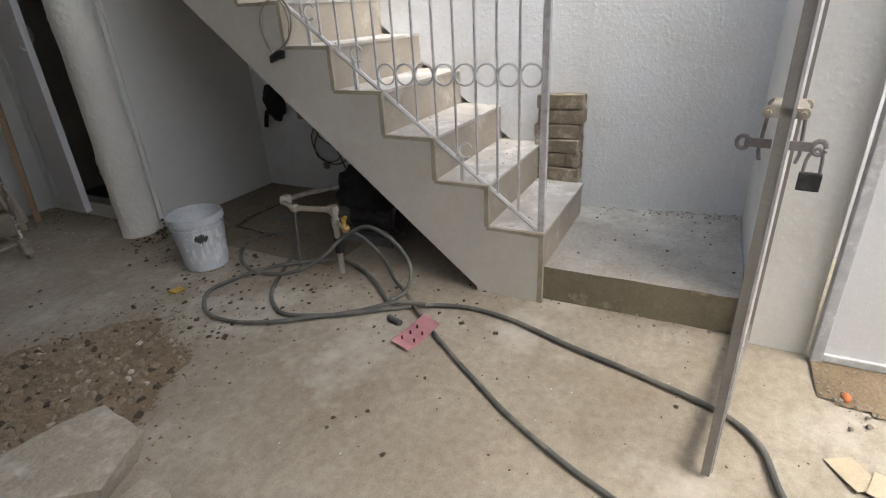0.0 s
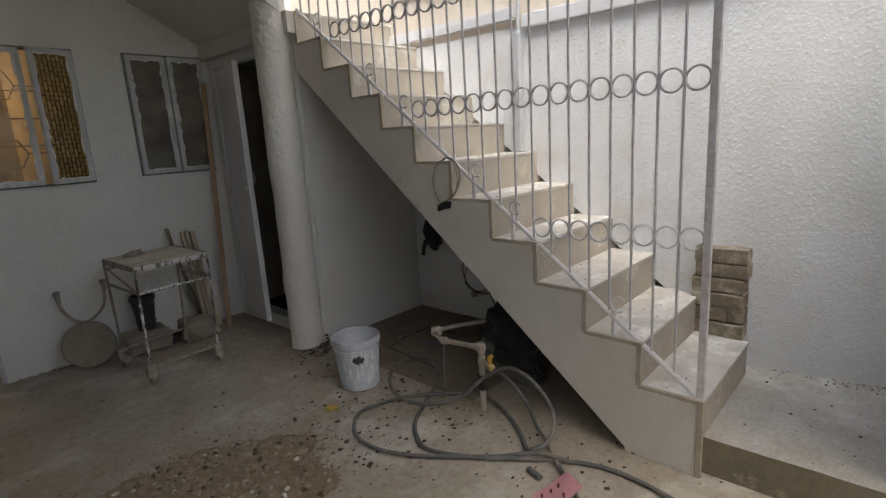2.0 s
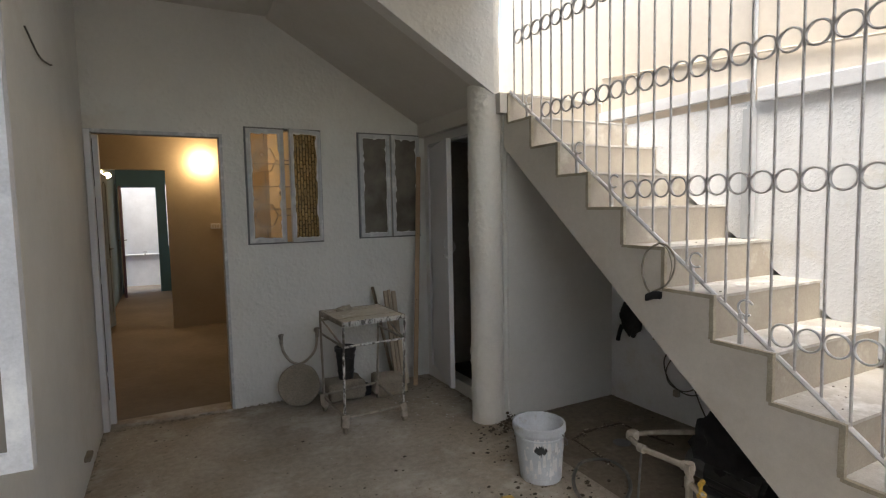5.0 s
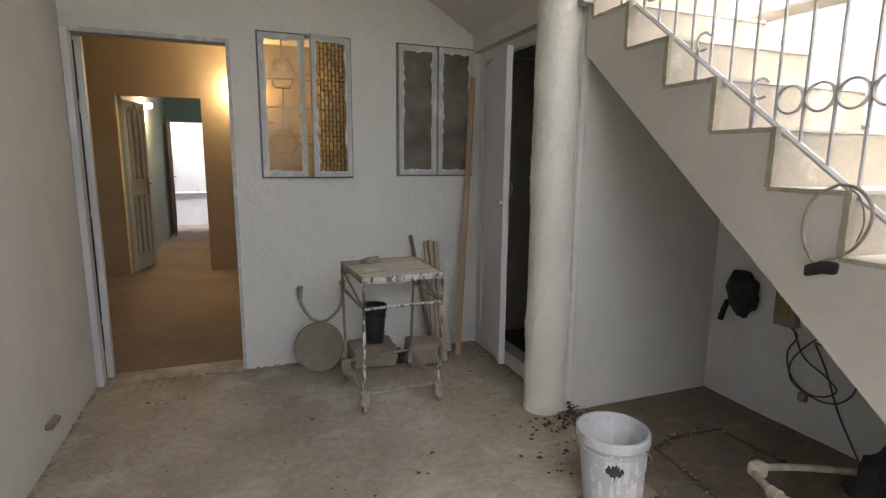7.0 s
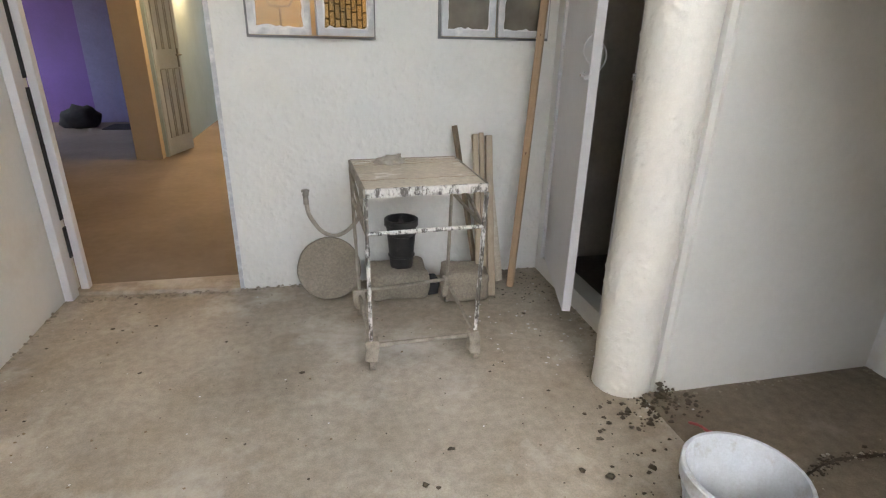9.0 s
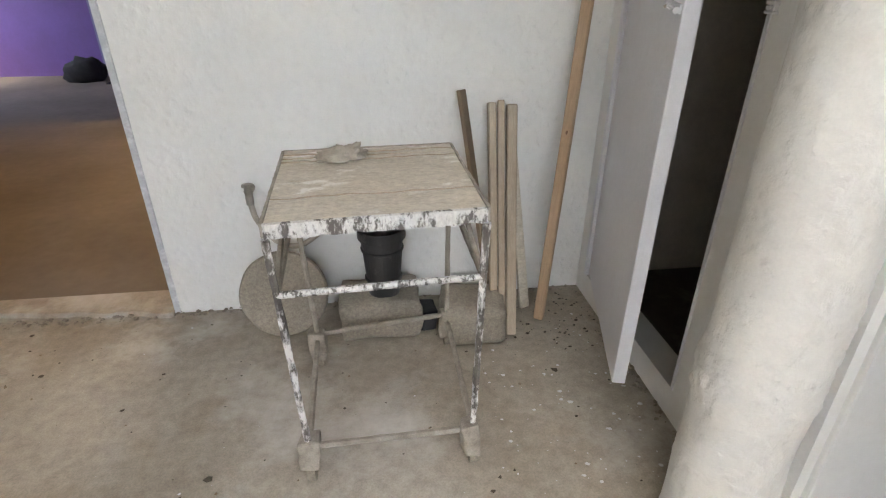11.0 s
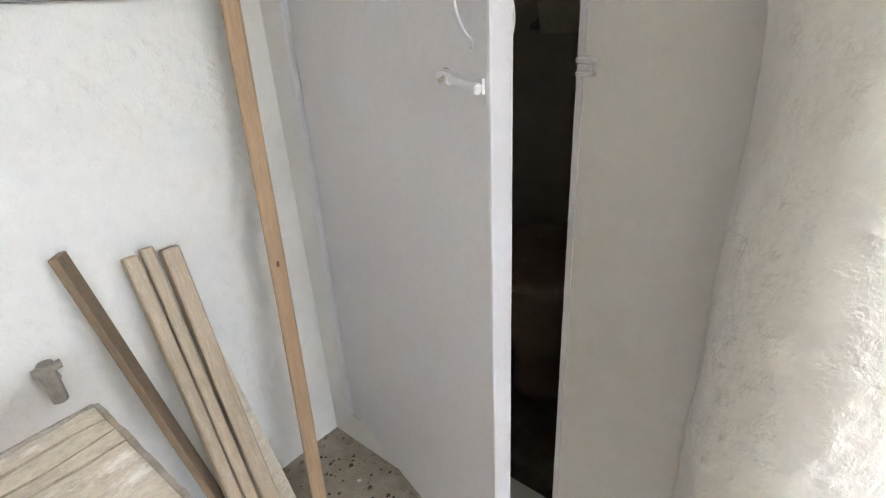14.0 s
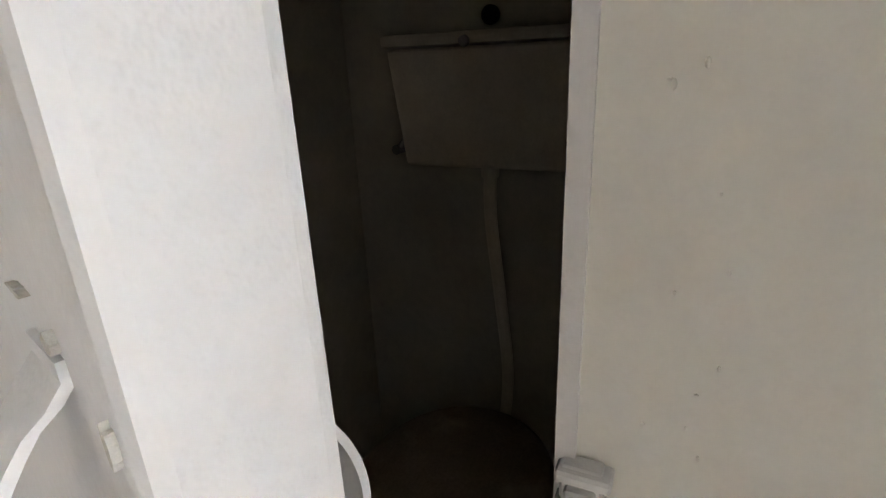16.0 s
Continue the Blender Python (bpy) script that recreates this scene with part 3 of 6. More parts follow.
def grille():
    t = thing("stair_grille", (RX, 1.24, 0.0), "white-painted wrought iron stair grille with rows of rings", "railing")
    slope = lambda y: 0.335 + (y - 1.25) * 0.777
    part("post", bevel(boxes((RX - 0.014, RX + 0.014, 1.22, 1.248, 0.0, 1.92)), 0.003), RAILPAINT, t)
    part("bottom_bar", tubes(([(RX, 1.25, slope(1.25)), (RX, 3.74, slope(3.74))], 0.0105), seg=6), RAILLIT, t)
    part("top_bar", boxes((RX - 0.012, RX + 0.012, 0.43, 3.80, 2.93, 2.955)), RAILPAINT, t)
    part("gate_head_bar", boxes((RX - 0.018, RX + 0.018, 0.43, 1.215, 1.885, 1.92)), DARKSTEEL, t)
    n = int((3.74 - 1.25) / ROD)
    for k in range(1, n + 1):
        y = 1.245 + ROD * k
        part("rod", tubes(([(RX, y, slope(y)), (RX, y, 2.94)], 0.006), seg=6), RAILPAINT, t)
    for k in range(1, 9):
        y = 1.215 - ROD * k
        part("rod", tubes(([(RX, y, 1.915), (RX, y, 2.94)], 0.006), seg=6), RAILPAINT, t)
    ring = mesh_object("ring", ring_mesh(ROD / 2 - 0.004), RAILPAINT, True)
    # Lowest row takes the lighter copy, as if lit from the treads.
    pale = ring.data.copy()
    pale.materials[0] = RAILLIT
    first = True
    for z, ya, yb in ((1.57, 1.25, 2.74), (2.085, 0.45, 3.42), (2.6, 0.45, 3.72), (0.977, 1.25, 1.96)):
        k = math.ceil((ya - 1.245) / ROD - 0.5)
        while 1.245 + ROD * (k + 0.5) < yb:
            o = ring if first else new("ring", pale if z < 1 else ring.data)
            first = False
            o.parent, o.matrix_parent_inverse = t, t.matrix_world.inverted()
            o.location = (RX, 1.245 + ROD * (k + 0.5), z)
            k += 1
    for y, h in ((1.60, 0.16), (2.115, 0.13), (2.345, 0.15), (2.83, 0.15), (3.09, 0.14), (3.55, 0.12)):
        k = int((y - Y0) / DY)
        zt = Z0 + DZ * k
        zr = slope(y)
        bm = boxes((RX - 0.008, RX + 0.008, y - 0.008, y + 0.008, zt, zr + 0.03))
        c = (RX, y - 0.02, zr + 0.055)
        tube(bm, [(c[0], c[1] + 0.032 * math.cos(a * 0.4 - 2.2), c[2] + 0.032 * math.sin(a * 0.4 - 2.2)) for a in range(13)], 0.005, 6, False, 1.0)
        part("scroll_bracket", bm, RAILLIT, t)


grille()


# ---- open stair gate, its bolt and padlock ----
def stair_gate():
    hinge, free = Vector((1.685, 0.405, 0)), Vector((0.915, 0.518, 0))
    d = (free - hinge)
    w = d.length
    m = Matrix.Translation(hinge) @ Matrix.Rotation(math.atan2(d.y, d.x), 4, "Z")
    t = thing("stair_gate", tuple(hinge), "open grey steel grille gate at the stair foot", "gate")
    part("stile", boxes((w - 0.022, w, -0.011, 0.011, 0.012, 1.87), m=m), GATEGREY, t)
    part("stile", boxes((0.0, 0.03, -0.015, 0.015, 0.02, 1.87), m=m), GATEGREY, t)
    part("rail", boxes((0.03, w - 0.03, -0.013, 0.013, 1.84, 1.87), m=m), GATEGREY, t)
    part("rail", boxes((0.03, w - 0.03, -0.013, 0.013, 0.06, 0.09), m=m), GATEGREY, t)
    part("edge_strip", boxes((w - 0.006, w + 0.002, 0.011, 0.017, 0.03, 1.87), m=m), RAILPAINT, t, "white painted edge strip")
    for k in range(1, 8):
        u = w * k / 8
        part("rod", tubes(([m @ Vector((u, 0, 0.08)), m @ Vector((u, 0, 1.85))], 0.006), seg=6), RAILPAINT, t)
    for s in (-1, 1):
        y = 0.03 * s
        bm = tubes(([m @ Vector((w - 0.13, y, 1.01)), m @ Vector((w + 0.012, y, 1.01))], 0.006))
        for u in (w - 0.11, w - 0.01):
            tube(bm, [m @ Vector((u - 0.01, y, 1.01)), m @ Vector((u + 0.012, y, 1.01))], 0.0115, 12)
        box(bm, w - 0.12, w, min(y, 0), max(y, 0), 1.0, 1.02, m=m)
        part("bolt", bm, PVC, t, "cream painted sliding bolt")
        part("bolt_handle", tubes(([m @ Vector((w - 0.05, y * 1.1, 1.01)), m @ Vector((w - 0.045, y * 1.25, 0.92)), m @ Vector((w - 0.045, y * 1.1, 0.9))], 0.004)), RINGMET, t)
        bm = boxes((w - 0.03, w - 0.026, min(s * 0.015, s * 0.065), max(s * 0.015, s * 0.058), 0.931, 0.950), m=m)
        tube(bm, [m @ Vector((w - 0.028, s * 0.068 + 0.012 * math.cos(a * 0.6), 0.94 + 0.014 * math.sin(a * 0.6))) for a in range(11)], 0.005, 6)
        part("hasp", bm, RINGMET, t, "steel hasp plate with an eye")
    p = thing("padlock", tuple(m @ Vector((w - 0.028, 0.07, 0.86))), "closed black padlock hanging from the gate hasp", "padlock")
    part("body", bevel(boxes((w - 0.037, w - 0.019, 0.044, 0.086, 0.85, 0.888), m=m), 0.004), BLACKPLASTIC, p)
    part("shackle", tubes((curve_points([m @ Vector((w - 0.028, 0.080, 0.887)), m @ Vector((w - 0.028, 0.077, 0.925)), m @ Vector((w - 0.028, 0.066, 0.938)), m @ Vector((w - 0.028, 0.053, 0.92)), m @ Vector((w - 0.028, 0.05, 0.887))]), 0.0035)), RINGMET, p, "bare steel shackle")


stair_gate()


def sheet_gate():
    t = thing("entrance_gate", (1.64, -0.4, 0), "closed white sheet-metal entrance gate", "gate", "", "structure")
    part("leaf", boxes((1.635, 1.65, -1.1, 0.185, 0.03, 2.1)), WHITEPAINT, t)
    part("frame", bevel(boxes((1.615, 1.665, 0.165, 0.2, 0.0, 2.15)), 0.004), GREYFRAME, t)
    part("frame", bevel(boxes((1.615, 1.665, -1.135, -1.1, 0.0, 2.15)), 0.004), GREYFRAME, t)
    part("bottom_rail", bevel(boxes((1.62, 1.66, -1.1, 0.165, 0.012, 0.04)), 0.003), GREYFRAME, t)


sheet_gate()
# Made-up closing wall out of view, kept low so sky reaches the platform.
setting("wall_gate_side", boxes((1.67, 1.8, -2.1, -1.14, -0.1, 2.3)), PLASTER, "unseen plain closing wall beside the entrance gate")


# ---- windows ----
def leaf(t, m, w, h, glass, smear_seed):
    """One steel casement with a putty-smeared pane, from its hinge along +x."""
    f = boxes((0, w, -0.012, 0.012, 0, 0.028), (0, w, -0.012, 0.012, h - 0.028, h), (0, 0.028, -0.012, 0.012, 0.028, h - 0.028), (w - 0.028, w, -0.012, 0.012, 0.028, h - 0.028), m=m)
    lf = part("casement", f, CASEMENT, t, "grey primed steel casement")
    g = part("pane", boxes((0.028, w - 0.028, -0.002, 0.002, 0.028, h - 0.028), m=m), glass, lf, "dusty patterned glass pane")
    g.visible_shadow = False
    r = random.Random(smear_seed)
    bm = bmesh.new()
    for side in range(4):
        n = 26 if side < 2 else 12
        ins, prev = [], None
        for i in range(n + 1):
            u = i / n
            dpt = 0.006 + 0.014 * r.random() ** 4 + 0.012 * max(0, noise.noise(Vector((u * 5, side, smear_seed))))
            if side < 2:
                x = 0.026 if side == 0 else w - 0.026
                z = 0.026 + u * (h - 0.052)
                a, b = (x, -0.0045, z), (x + (dpt if side == 0 else -dpt), -0.004, z)
            else:
                z = 0.026 if side == 2 else h - 0.026
                x = 0.026 + u * (w - 0.052)
                a, b = (x, -0.0045, z), (x, -0.004, z + (dpt if side == 2 else -dpt))
            cur = [bm.verts.new(m @ Vector(a)), bm.verts.new(m @ Vector(b)), bm.verts.new(m @ Vector((b[0], -0.0021, b[2])))]
            if prev:
                bm.faces.new((prev[0], cur[0], cur[1], prev[1]))
                bm.faces.new((prev[1], cur[1], cur[2], prev[2]))
            prev = cur
    part("putty", bm, PUTTY, lf, "white putty smears")
    return lf


def window(name, x0, x1, z0, z1, label, angles, glass, seed, base=None, grid=True):
    base = base or Matrix.Identity(4)
    t = thing(name, tuple(base @ Vector(((x0 + x1) / 2, 5.0, z0))), label, "window", "", "structure")
    part("frame", boxes((x0, x1, 4.985, 5.03, z0, z0 + 0.011), (x0, x1, 4.985, 5.03, z1 - 0.012, z1), (x0, x0 + 0.012, 4.985, 5.03, z0 + 0.011, z1 - 0.012), (x1 - 0.012, x1, 4.985, 5.03, z0 + 0.011, z1 - 0.012), m=base), DARKSTEEL, t)
    mid = (x0 + x1) / 2
    w, h = mid - x0 - 0.016, z1 - z0 - 0.027
    leaf(t, base @ pose(x0 + 0.012, 4.975, z0 + 0.013, 0, 0, angles[0]), w, h, glass[0], seed)
    leaf(t, base @ pose(x1 - 0.012, 4.975, z0 + 0.013, 0, 0, 180 + angles[1]) @ Matrix.Diagonal((1, -1, 1, 1)), w, h, glass[1], seed + 1)
    if grid:
        bm = bmesh.new()
        y = 5.025
        for c in (x0 + (x1 - x0) * 0.26, x0 + (x1 - x0) * 0.76):
            for zc in (z0 + 0.22, z1 - 0.24):
                hx = [Vector((c + 0.085 * math.cos(a * math.pi / 3), y, zc + 0.1 * math.sin(a * math.pi / 3))) for a in range(6)]
                tube(bm, [base @ q for q in hx], 0.0052, 5, True)
                for s in (-1, 1):
                    tube(bm, [base @ Vector((c, y, zc + s * 0.087)), base @ Vector((c, y, zc + s * 0.2))], 0.004, 5)
                    tube(bm, [base @ Vector((c + s * 0.085, y, zc)), base @ Vector((c + s * 0.145, y, zc))], 0.004, 5)
        for z in (z0 + 0.27, (z0 + z1) / 2, z1 - 0.27):
            tube(bm, [base @ Vector((x0, y + 0.01, z)), base @ Vector((x1, y + 0.01, z))], 0.004, 5)
        part("grille", bm, RINGMET, t, "thin iron window grille with hexagons")
    return t


window("window_1", *WIN1, "steel casement window with lit patterned glass, one leaf ajar", (0, 20), (GLASS_AMBER, GLASS_LATTICE), 3)
window("window_2", *WIN2, "steel casement window with dusty grey glass, nearly closed", (0, 4), (GLASS_DUST, GLASS_DUST), 7, None, False)
window("window_3", 1.2, 1.76, 1.11, 2.08, "steel casement window with a leaf swung wide open", (3, 88), (GLASS_DUST, GLASS_DUST), 11,
       Matrix(((0, -1, 0, 4.155), (1, 0, 0, 0), (0, 0, 1, 0), (0, 0, 0, 1))) @ Matrix.Translation((0, 0, 0)), False)

# ---- doorway frame ----
t = thing("door_1", (-0.42, 5.0, 0), "doorway with a white painted steel frame, no leaf", "door frame", "", "structure")
part("jamb", boxes((-0.013, 0.008, 4.992, 5.04, 0.0, 2.06)), GREYFRAME, t)
part("jamb", bevel(boxes((-0.842, -0.805, 4.985, 5.06, 0.0, 2.07)), 0.004), WHITEPAINT, t)
part("jamb", bevel(boxes((-0.81, -0.772, 5.10, 5.145, 0.01, 2.05)), 0.004), WHITEPAINT, t)
# Solid black strips give the slot between the jambs its shade.
for z0, z1 in ((0.20, 0.36), (0.40, 1.02), (1.06, 1.62), (1.70, 2.02)):
    part("rebate", boxes((-0.812, -0.806, 5.066, 5.099, z0, z1)), BLACKCLOTH, t, "black strip for the shaded gap behind the frame")
part("head", boxes((-0.842, 0.008, 4.992, 5.045, 2.05, 2.075)), GREYFRAME, t)


# ---- toilet door ----
def toilet_door():
    hinge, free = Vector((1.668, 4.915, 0)), Vector((1.483, 4.257, 0))
    d = free - hinge
    w = d.length
    m = Matrix.Translation(hinge) @ Matrix.Rotation(math.atan2(d.y, d.x), 4, "Z")
    t = thing("toilet_door", tuple(hinge), "half-open white-painted steel toilet door", "door")
    lb = boxes((0.008, w, 0.0, 0.039, 0.115, 2.02))
    bevel(lb, 0.005, 2)
    bmesh.ops.subdivide_edges(lb, edges=[e for e in lb.edges if e.calc_length() > 0.4], cuts=16, use_grid_fill=True)
    for v in lb.verts:
        v.co.y += 0.0012 * noise.noise(v.co * 5)
    lb.transform(m)
    part("leaf", lb, WHITEPAINT, t)
    def bow(side, u, z0, z1, depth, wide):
        """A bow handle bent from a flat strip, its feet flattened on the leaf."""
        bm = bmesh.new()
        base = 0.0 if side < 0 else 0.039
        prev = None
        for i in range(25):
            a = i / 24
            lift = depth * math.sin(math.pi * min(1, max(0, (a - 0.06) / 0.88))) ** 0.75
            z = z0 + (z1 - z0) * a
            half = wide / 2 * (1 + 0.25 * (a < 0.1 or a > 0.9))
            cur = [bm.verts.new(m @ Vector((uu, base + side * (lift + o), z))) for uu, o in ((u - half, -0.001), (u + half, -0.001), (u + half, 0.0022), (u - half, 0.0022))]
            if prev:
                for q in range(4):
                    bm.faces.new((prev[q], cur[q], cur[(q + 1) % 4], prev[(q + 1) % 4]))
            else:
                bm.faces.new(cur)
            prev = cur
        bm.faces.new(prev[::-1])
        part("handle", bm, WHITEPAINT, t, "white bow handle bent from flat strip")

    bow(-1, w - 0.042, 1.178, 1.288, 0.025, 0.017)
    bow(1, w - 0.036, 1.150, 1.262, 0.024, 0.016)
    GRIME = mat("rubbed_grime", (0.46, 0.44, 0.41), 0.8, (0.62, 0.61, 0.59), 160, mix=0.5, bump=0.3)
    for u, z, ru, rz in ((0.010, 1.279, 0.0015, 0.004), (0.012, 1.264, 0.002, 0.001), (0.008, 1.262, 0.001, 0.001), (0.05, 1.298, 0.006, 0.0008), (0.034, 1.291, 0.003, 0.002), (0.034, 1.175, 0.003, 0.002), (0.092, 1.147, 0.006, 0.0012)):
        bm = bmesh.new()
        ring = [bm.verts.new(m @ Vector((w - u + ru * math.cos(a * 0.349) * (1 + 0.9 * noise.noise(Vector((a * 0.9, u * 90, 0)))), -0.0022, z + rz * math.sin(a * 0.349) * (1 + 0.9 * noise.noise(Vector((a * 0.9, z * 90, 4))))))) for a in range(18)]
        back = [bm.verts.new(v.co - (m.to_3x3() @ Vector((0, -0.003, 0)))) for v in ring]
        bm.faces.new(ring), bm.faces.new(back[::-1])
        for a in range(18):
            bm.faces.new((ring[a], ring[(a + 1) % 18], back[(a + 1) % 18], back[a]))
        part("paint_chip", bm, GRIME, t, "grimy chip in the white paint")
    bm = tubes(([m @ Vector((w - 0.097, -0.011, 1.139)), m @ Vector((w - 0.010, -0.011, 1.129))], 0.0048), seg=10)
    plate = boxes((w - 0.097, w - 0.010, -0.0055, 0.0, 1.124, 1.143))
    for v in plate.verts:
        v.co.z += 0.006 * (w - 0.05 - v.co.x) / 0.09
    plate.transform(m)
    rough = bpy.data.meshes.new("bolt_plate")
    plate.to_mesh(rough)
    plate.free()
    bm.from_mesh(rough)
    bpy.data.meshes.remove(rough)
    for u0, u1 in ((0.092, 0.084), (0.076, 0.070), (0.018, 0.011)):
        tube(bm, [m @ Vector((w - u0, -0.011, 1.1385 - (0.097 - u0) * 0.115)), m @ Vector((w - u1, -0.011, 1.1385 - (0.097 - u1) * 0.115))], 0.0072, 10)
    part("bolt_knob", tubes(([m @ Vector((w - 0.080, -0.012, 1.138)), m @ Vector((w - 0.083, -0.021, 1.133))], 0.0035)), PVC, t, "bare cream bolt knob")
    part("bolt", bm, WHITEPAINT, t, "paint-covered sliding bolt")
    f = thing("door_2", (1.66, 4.58, 0), "white painted toilet door frame in the wall", "door frame", "", "structure")
    part("jamb", boxes((1.655, 1.70, 4.912, 4.928, 0.1, 2.05)), WHITEPAINT, f)
    part("jamb", boxes((1.656, 1.75, 4.218, 4.228, 0.1, 2.05)), WHITEPAINT, f)
    part("head", boxes((1.656, 1.70, 4.236, 4.912, 2.035, 2.055)), GREYFRAME, f)
    bm = boxes((1.649, 1.66, 4.203, 4.224, 1.124, 1.150), (1.645, 1.66, 4.199, 4.226, 1.124, 1.130), (1.645, 1.66, 4.199, 4.226, 1.142, 1.149), (1.643, 1.652, 4.206, 4.221, 1.132, 1.140))
    part("keeper", bevel(bm, 0.0015, 1), WHITEPAINT, f, "painted bolt keeper")


toilet_door()


# ---- plasterer's trolley ----
def trolley():
    t = thing("trolley_table", (0.82, 4.35, 0), "plaster-splashed steel trolley with a worn wooden top", "trolley")
    top = {"fl": (0.600, 4.072), "fr": (1.046, 4.100), "br": (1.036, 4.590), "bl": (0.574, 4.566)}
    foot = {"fl": (0.608, 4.135), "fr": (1.040, 4.142), "br": (1.040, 4.670), "bl": (0.593, 4.604)}
    T = {k: Vector((*v, 0.735)) for k, v in top.items()}
    Fo = {k: Vector((*v, 0.085)) for k, v in foot.items()}
    along = lambda k, z: T[k].lerp(Fo[k], (0.735 - z) / 0.65)
    # planks run across, from front to back
    cuts = (0.0, 0.27, 0.49, 0.80, 0.86, 0.93, 1.0)
    fl, fr, br, bl = (Vector((*top[k], 0)) for k in ("fl", "fr", "br", "bl"))
    for i, (a, b) in enumerate(zip(cuts, cuts[1:])):
        gl, gr = ((0.004, 0.004), (0.006, 0.005), (0.004, 0.0), (0.014, 0.002), (0.014, 0.003), (0.012, 0.003), (0.004, 0.004))[i], ((0.006, 0.005), (0.004, 0.0), (0.014, 0.002), (0.014, 0.003), (0.012, 0.003), (0.004, 0.004))[i]
        q = [fl.lerp(bl, a), fr.lerp(br, a), fr.lerp(br, b), fl.lerp(bl, b)]
        dv = (bl - fl).normalized() * 0.5
        q = [q[0] + dv * gl[0], q[1] + dv * gl[1], q[2] - dv * gr[1], q[3] - dv * gr[0]]
        bm = bmesh.new()
        z1 = 0.766 + 0.001 * (i % 2)
        lo = [bm.verts.new((p.x, p.y, 0.742)) for p in q]
        hi = [bm.verts.new((p.x, p.y, z1)) for p in q]
        bm.faces.new(lo[::-1]), bm.faces.new(hi)
        for k in range(4):
            bm.faces.new((lo[k], lo[(k + 1) % 4], hi[(k + 1) % 4], hi[k]))
        bmesh.ops.subdivide_edges(bm, edges=[e for e in bm.edges if e.calc_length() > 0.2], cuts=24)
        for v in bm.verts:
            v.co.z += 0.0035 * noise.noise(v.co * 26) if v.co.z > 0.75 else 0
            v.co.y += 0.0025 * noise.noise(v.co * 34 + Vector((i, 0, 0)))
        o = part("plank", bm, WOODOLD, t)
        # Plank sides take a darker wood than the tops, deepening the seams.
        o.data.materials.append(WOODPALE)
        for f in o.data.polygons:
            f.material_index = 0 if abs(f.normal.z) > 0.5 else 1
    for a, b in (("fl", "fr"), ("fr", "br"), ("br", "bl"), ("bl", "fl")):
        p, q = Vector((*top[a], 0)), Vector((*top[b], 0))
        d = (q - p).normalized()
        nrm = Vector((d.y, -d.x, 0))
        bm = bmesh.new()
        N = 40
        rows = []
        for i in range(N + 1):
            c = p.lerp(q, i / N)
            jag = 0.006 * noise.noise(c * 40)
            rows.append([bm.verts.new(c + nrm * o + Vector((0, 0, z))) for o, z in ((0.0, 0.771), (0.007 + 0.002 * noise.noise(c * 60), 0.769), (0.007 + 0.003 * noise.noise(c * 50), 0.738 + jag), (0.0, 0.738))])
        for r0, r1 in zip(rows, rows[1:]):
            for k in range(4):
                bm.faces.new((r0[k], r0[(k + 1) % 4], r1[(k + 1) % 4], r1[k]))
        bm.faces.new(rows[0]), bm.faces.new(rows[-1][::-1])
        part("edge_angle", bm, PAINTEDGE if a == "fl" else DUSTYSTEEL, t, "plaster-splashed angle iron")
    # Added black sheet below the planks, so the gaps look shaded.
    part("tray", boxes((0.61, 1.03, 4.11, 4.56, 0.734, 0.739)), BLACKPLASTIC, t, "added black sheet that darkens the plank seams")
    for k in ("fl", "fr", "br", "bl"):
        bm = bmesh.new()
        pts = [T[k].lerp(Fo[k], i / 16) + noise.noise_vector(Vector((i * 0.7, ord(k[1]), ord(k[0])))) * 0.0015 for i in range(17)]
        tube(bm, pts, [0.0088 + 0.002 * noise.noise(q * 40) for q in pts], 6)
        part("leg", bm, SPLASHED if k[0] == "f" else DUSTYSTEEL, t)
    for a, b, z, r, ma in (("fl", "fr", 0.60, 0.008, PAINTEDGE), ("fl", "bl", 0.60, 0.008, DUSTYSTEEL), ("fr", "br", 0.60, 0.008, DUSTYSTEEL), ("bl", "br", 0.70, 0.008, DUSTYSTEEL),
                           ("fl", "fr", 0.11, 0.009, DUSTYSTEEL), ("fl", "bl", 0.11, 0.009, DUSTYSTEEL), ("fr", "br", 0.11, 0.009, DUSTYSTEEL), ("bl", "br", 0.125, 0.009, DUSTYSTEEL)):
        p, q = along(a, z), along(b, z)
        pts = [p.lerp(q, i / 14) for i in range(15)]
        part("rail", tube(bmesh.new(), pts, [r + 0.002 * noise.noise(w * 50) for w in pts], 6), ma, t)
    part("brace", tubes(([along("br", 0.72), along("fr", 0.6)], 0.007), seg=6), DUSTYSTEEL, t)
    part("brace", tubes(([along("bl", 0.72), along("fl", 0.6)], 0.007), seg=6), DUSTYSTEEL, t)
    for k in ("fl", "fr", "br", "bl"):
        c = Fo[k]
        cl = chunk(c.x - 0.026, c.x + 0.026, c.y - 0.026, c.y + 0.026, 0.04, 0.135, 0.016, ord(k[0]) + ord(k[1]), 2, w=0.008)
        cs = part("caster", cl, DUSTYSTEEL, t, "plaster-caked caster fork")
        wh = bmesh.new()
        tube(wh, [(c.x - 0.011, c.y - 0.005, 0.031), (c.x + 0.011, c.y - 0.005, 0.031)], 0.031, 16)
        part("wheel", wh, STONE, cs)
    rag = bmesh.new()
    bmesh.ops.create_icosphere(rag, subdivisions=5, radius=1)
    for v in rag.verts:
        n = v.co.copy()
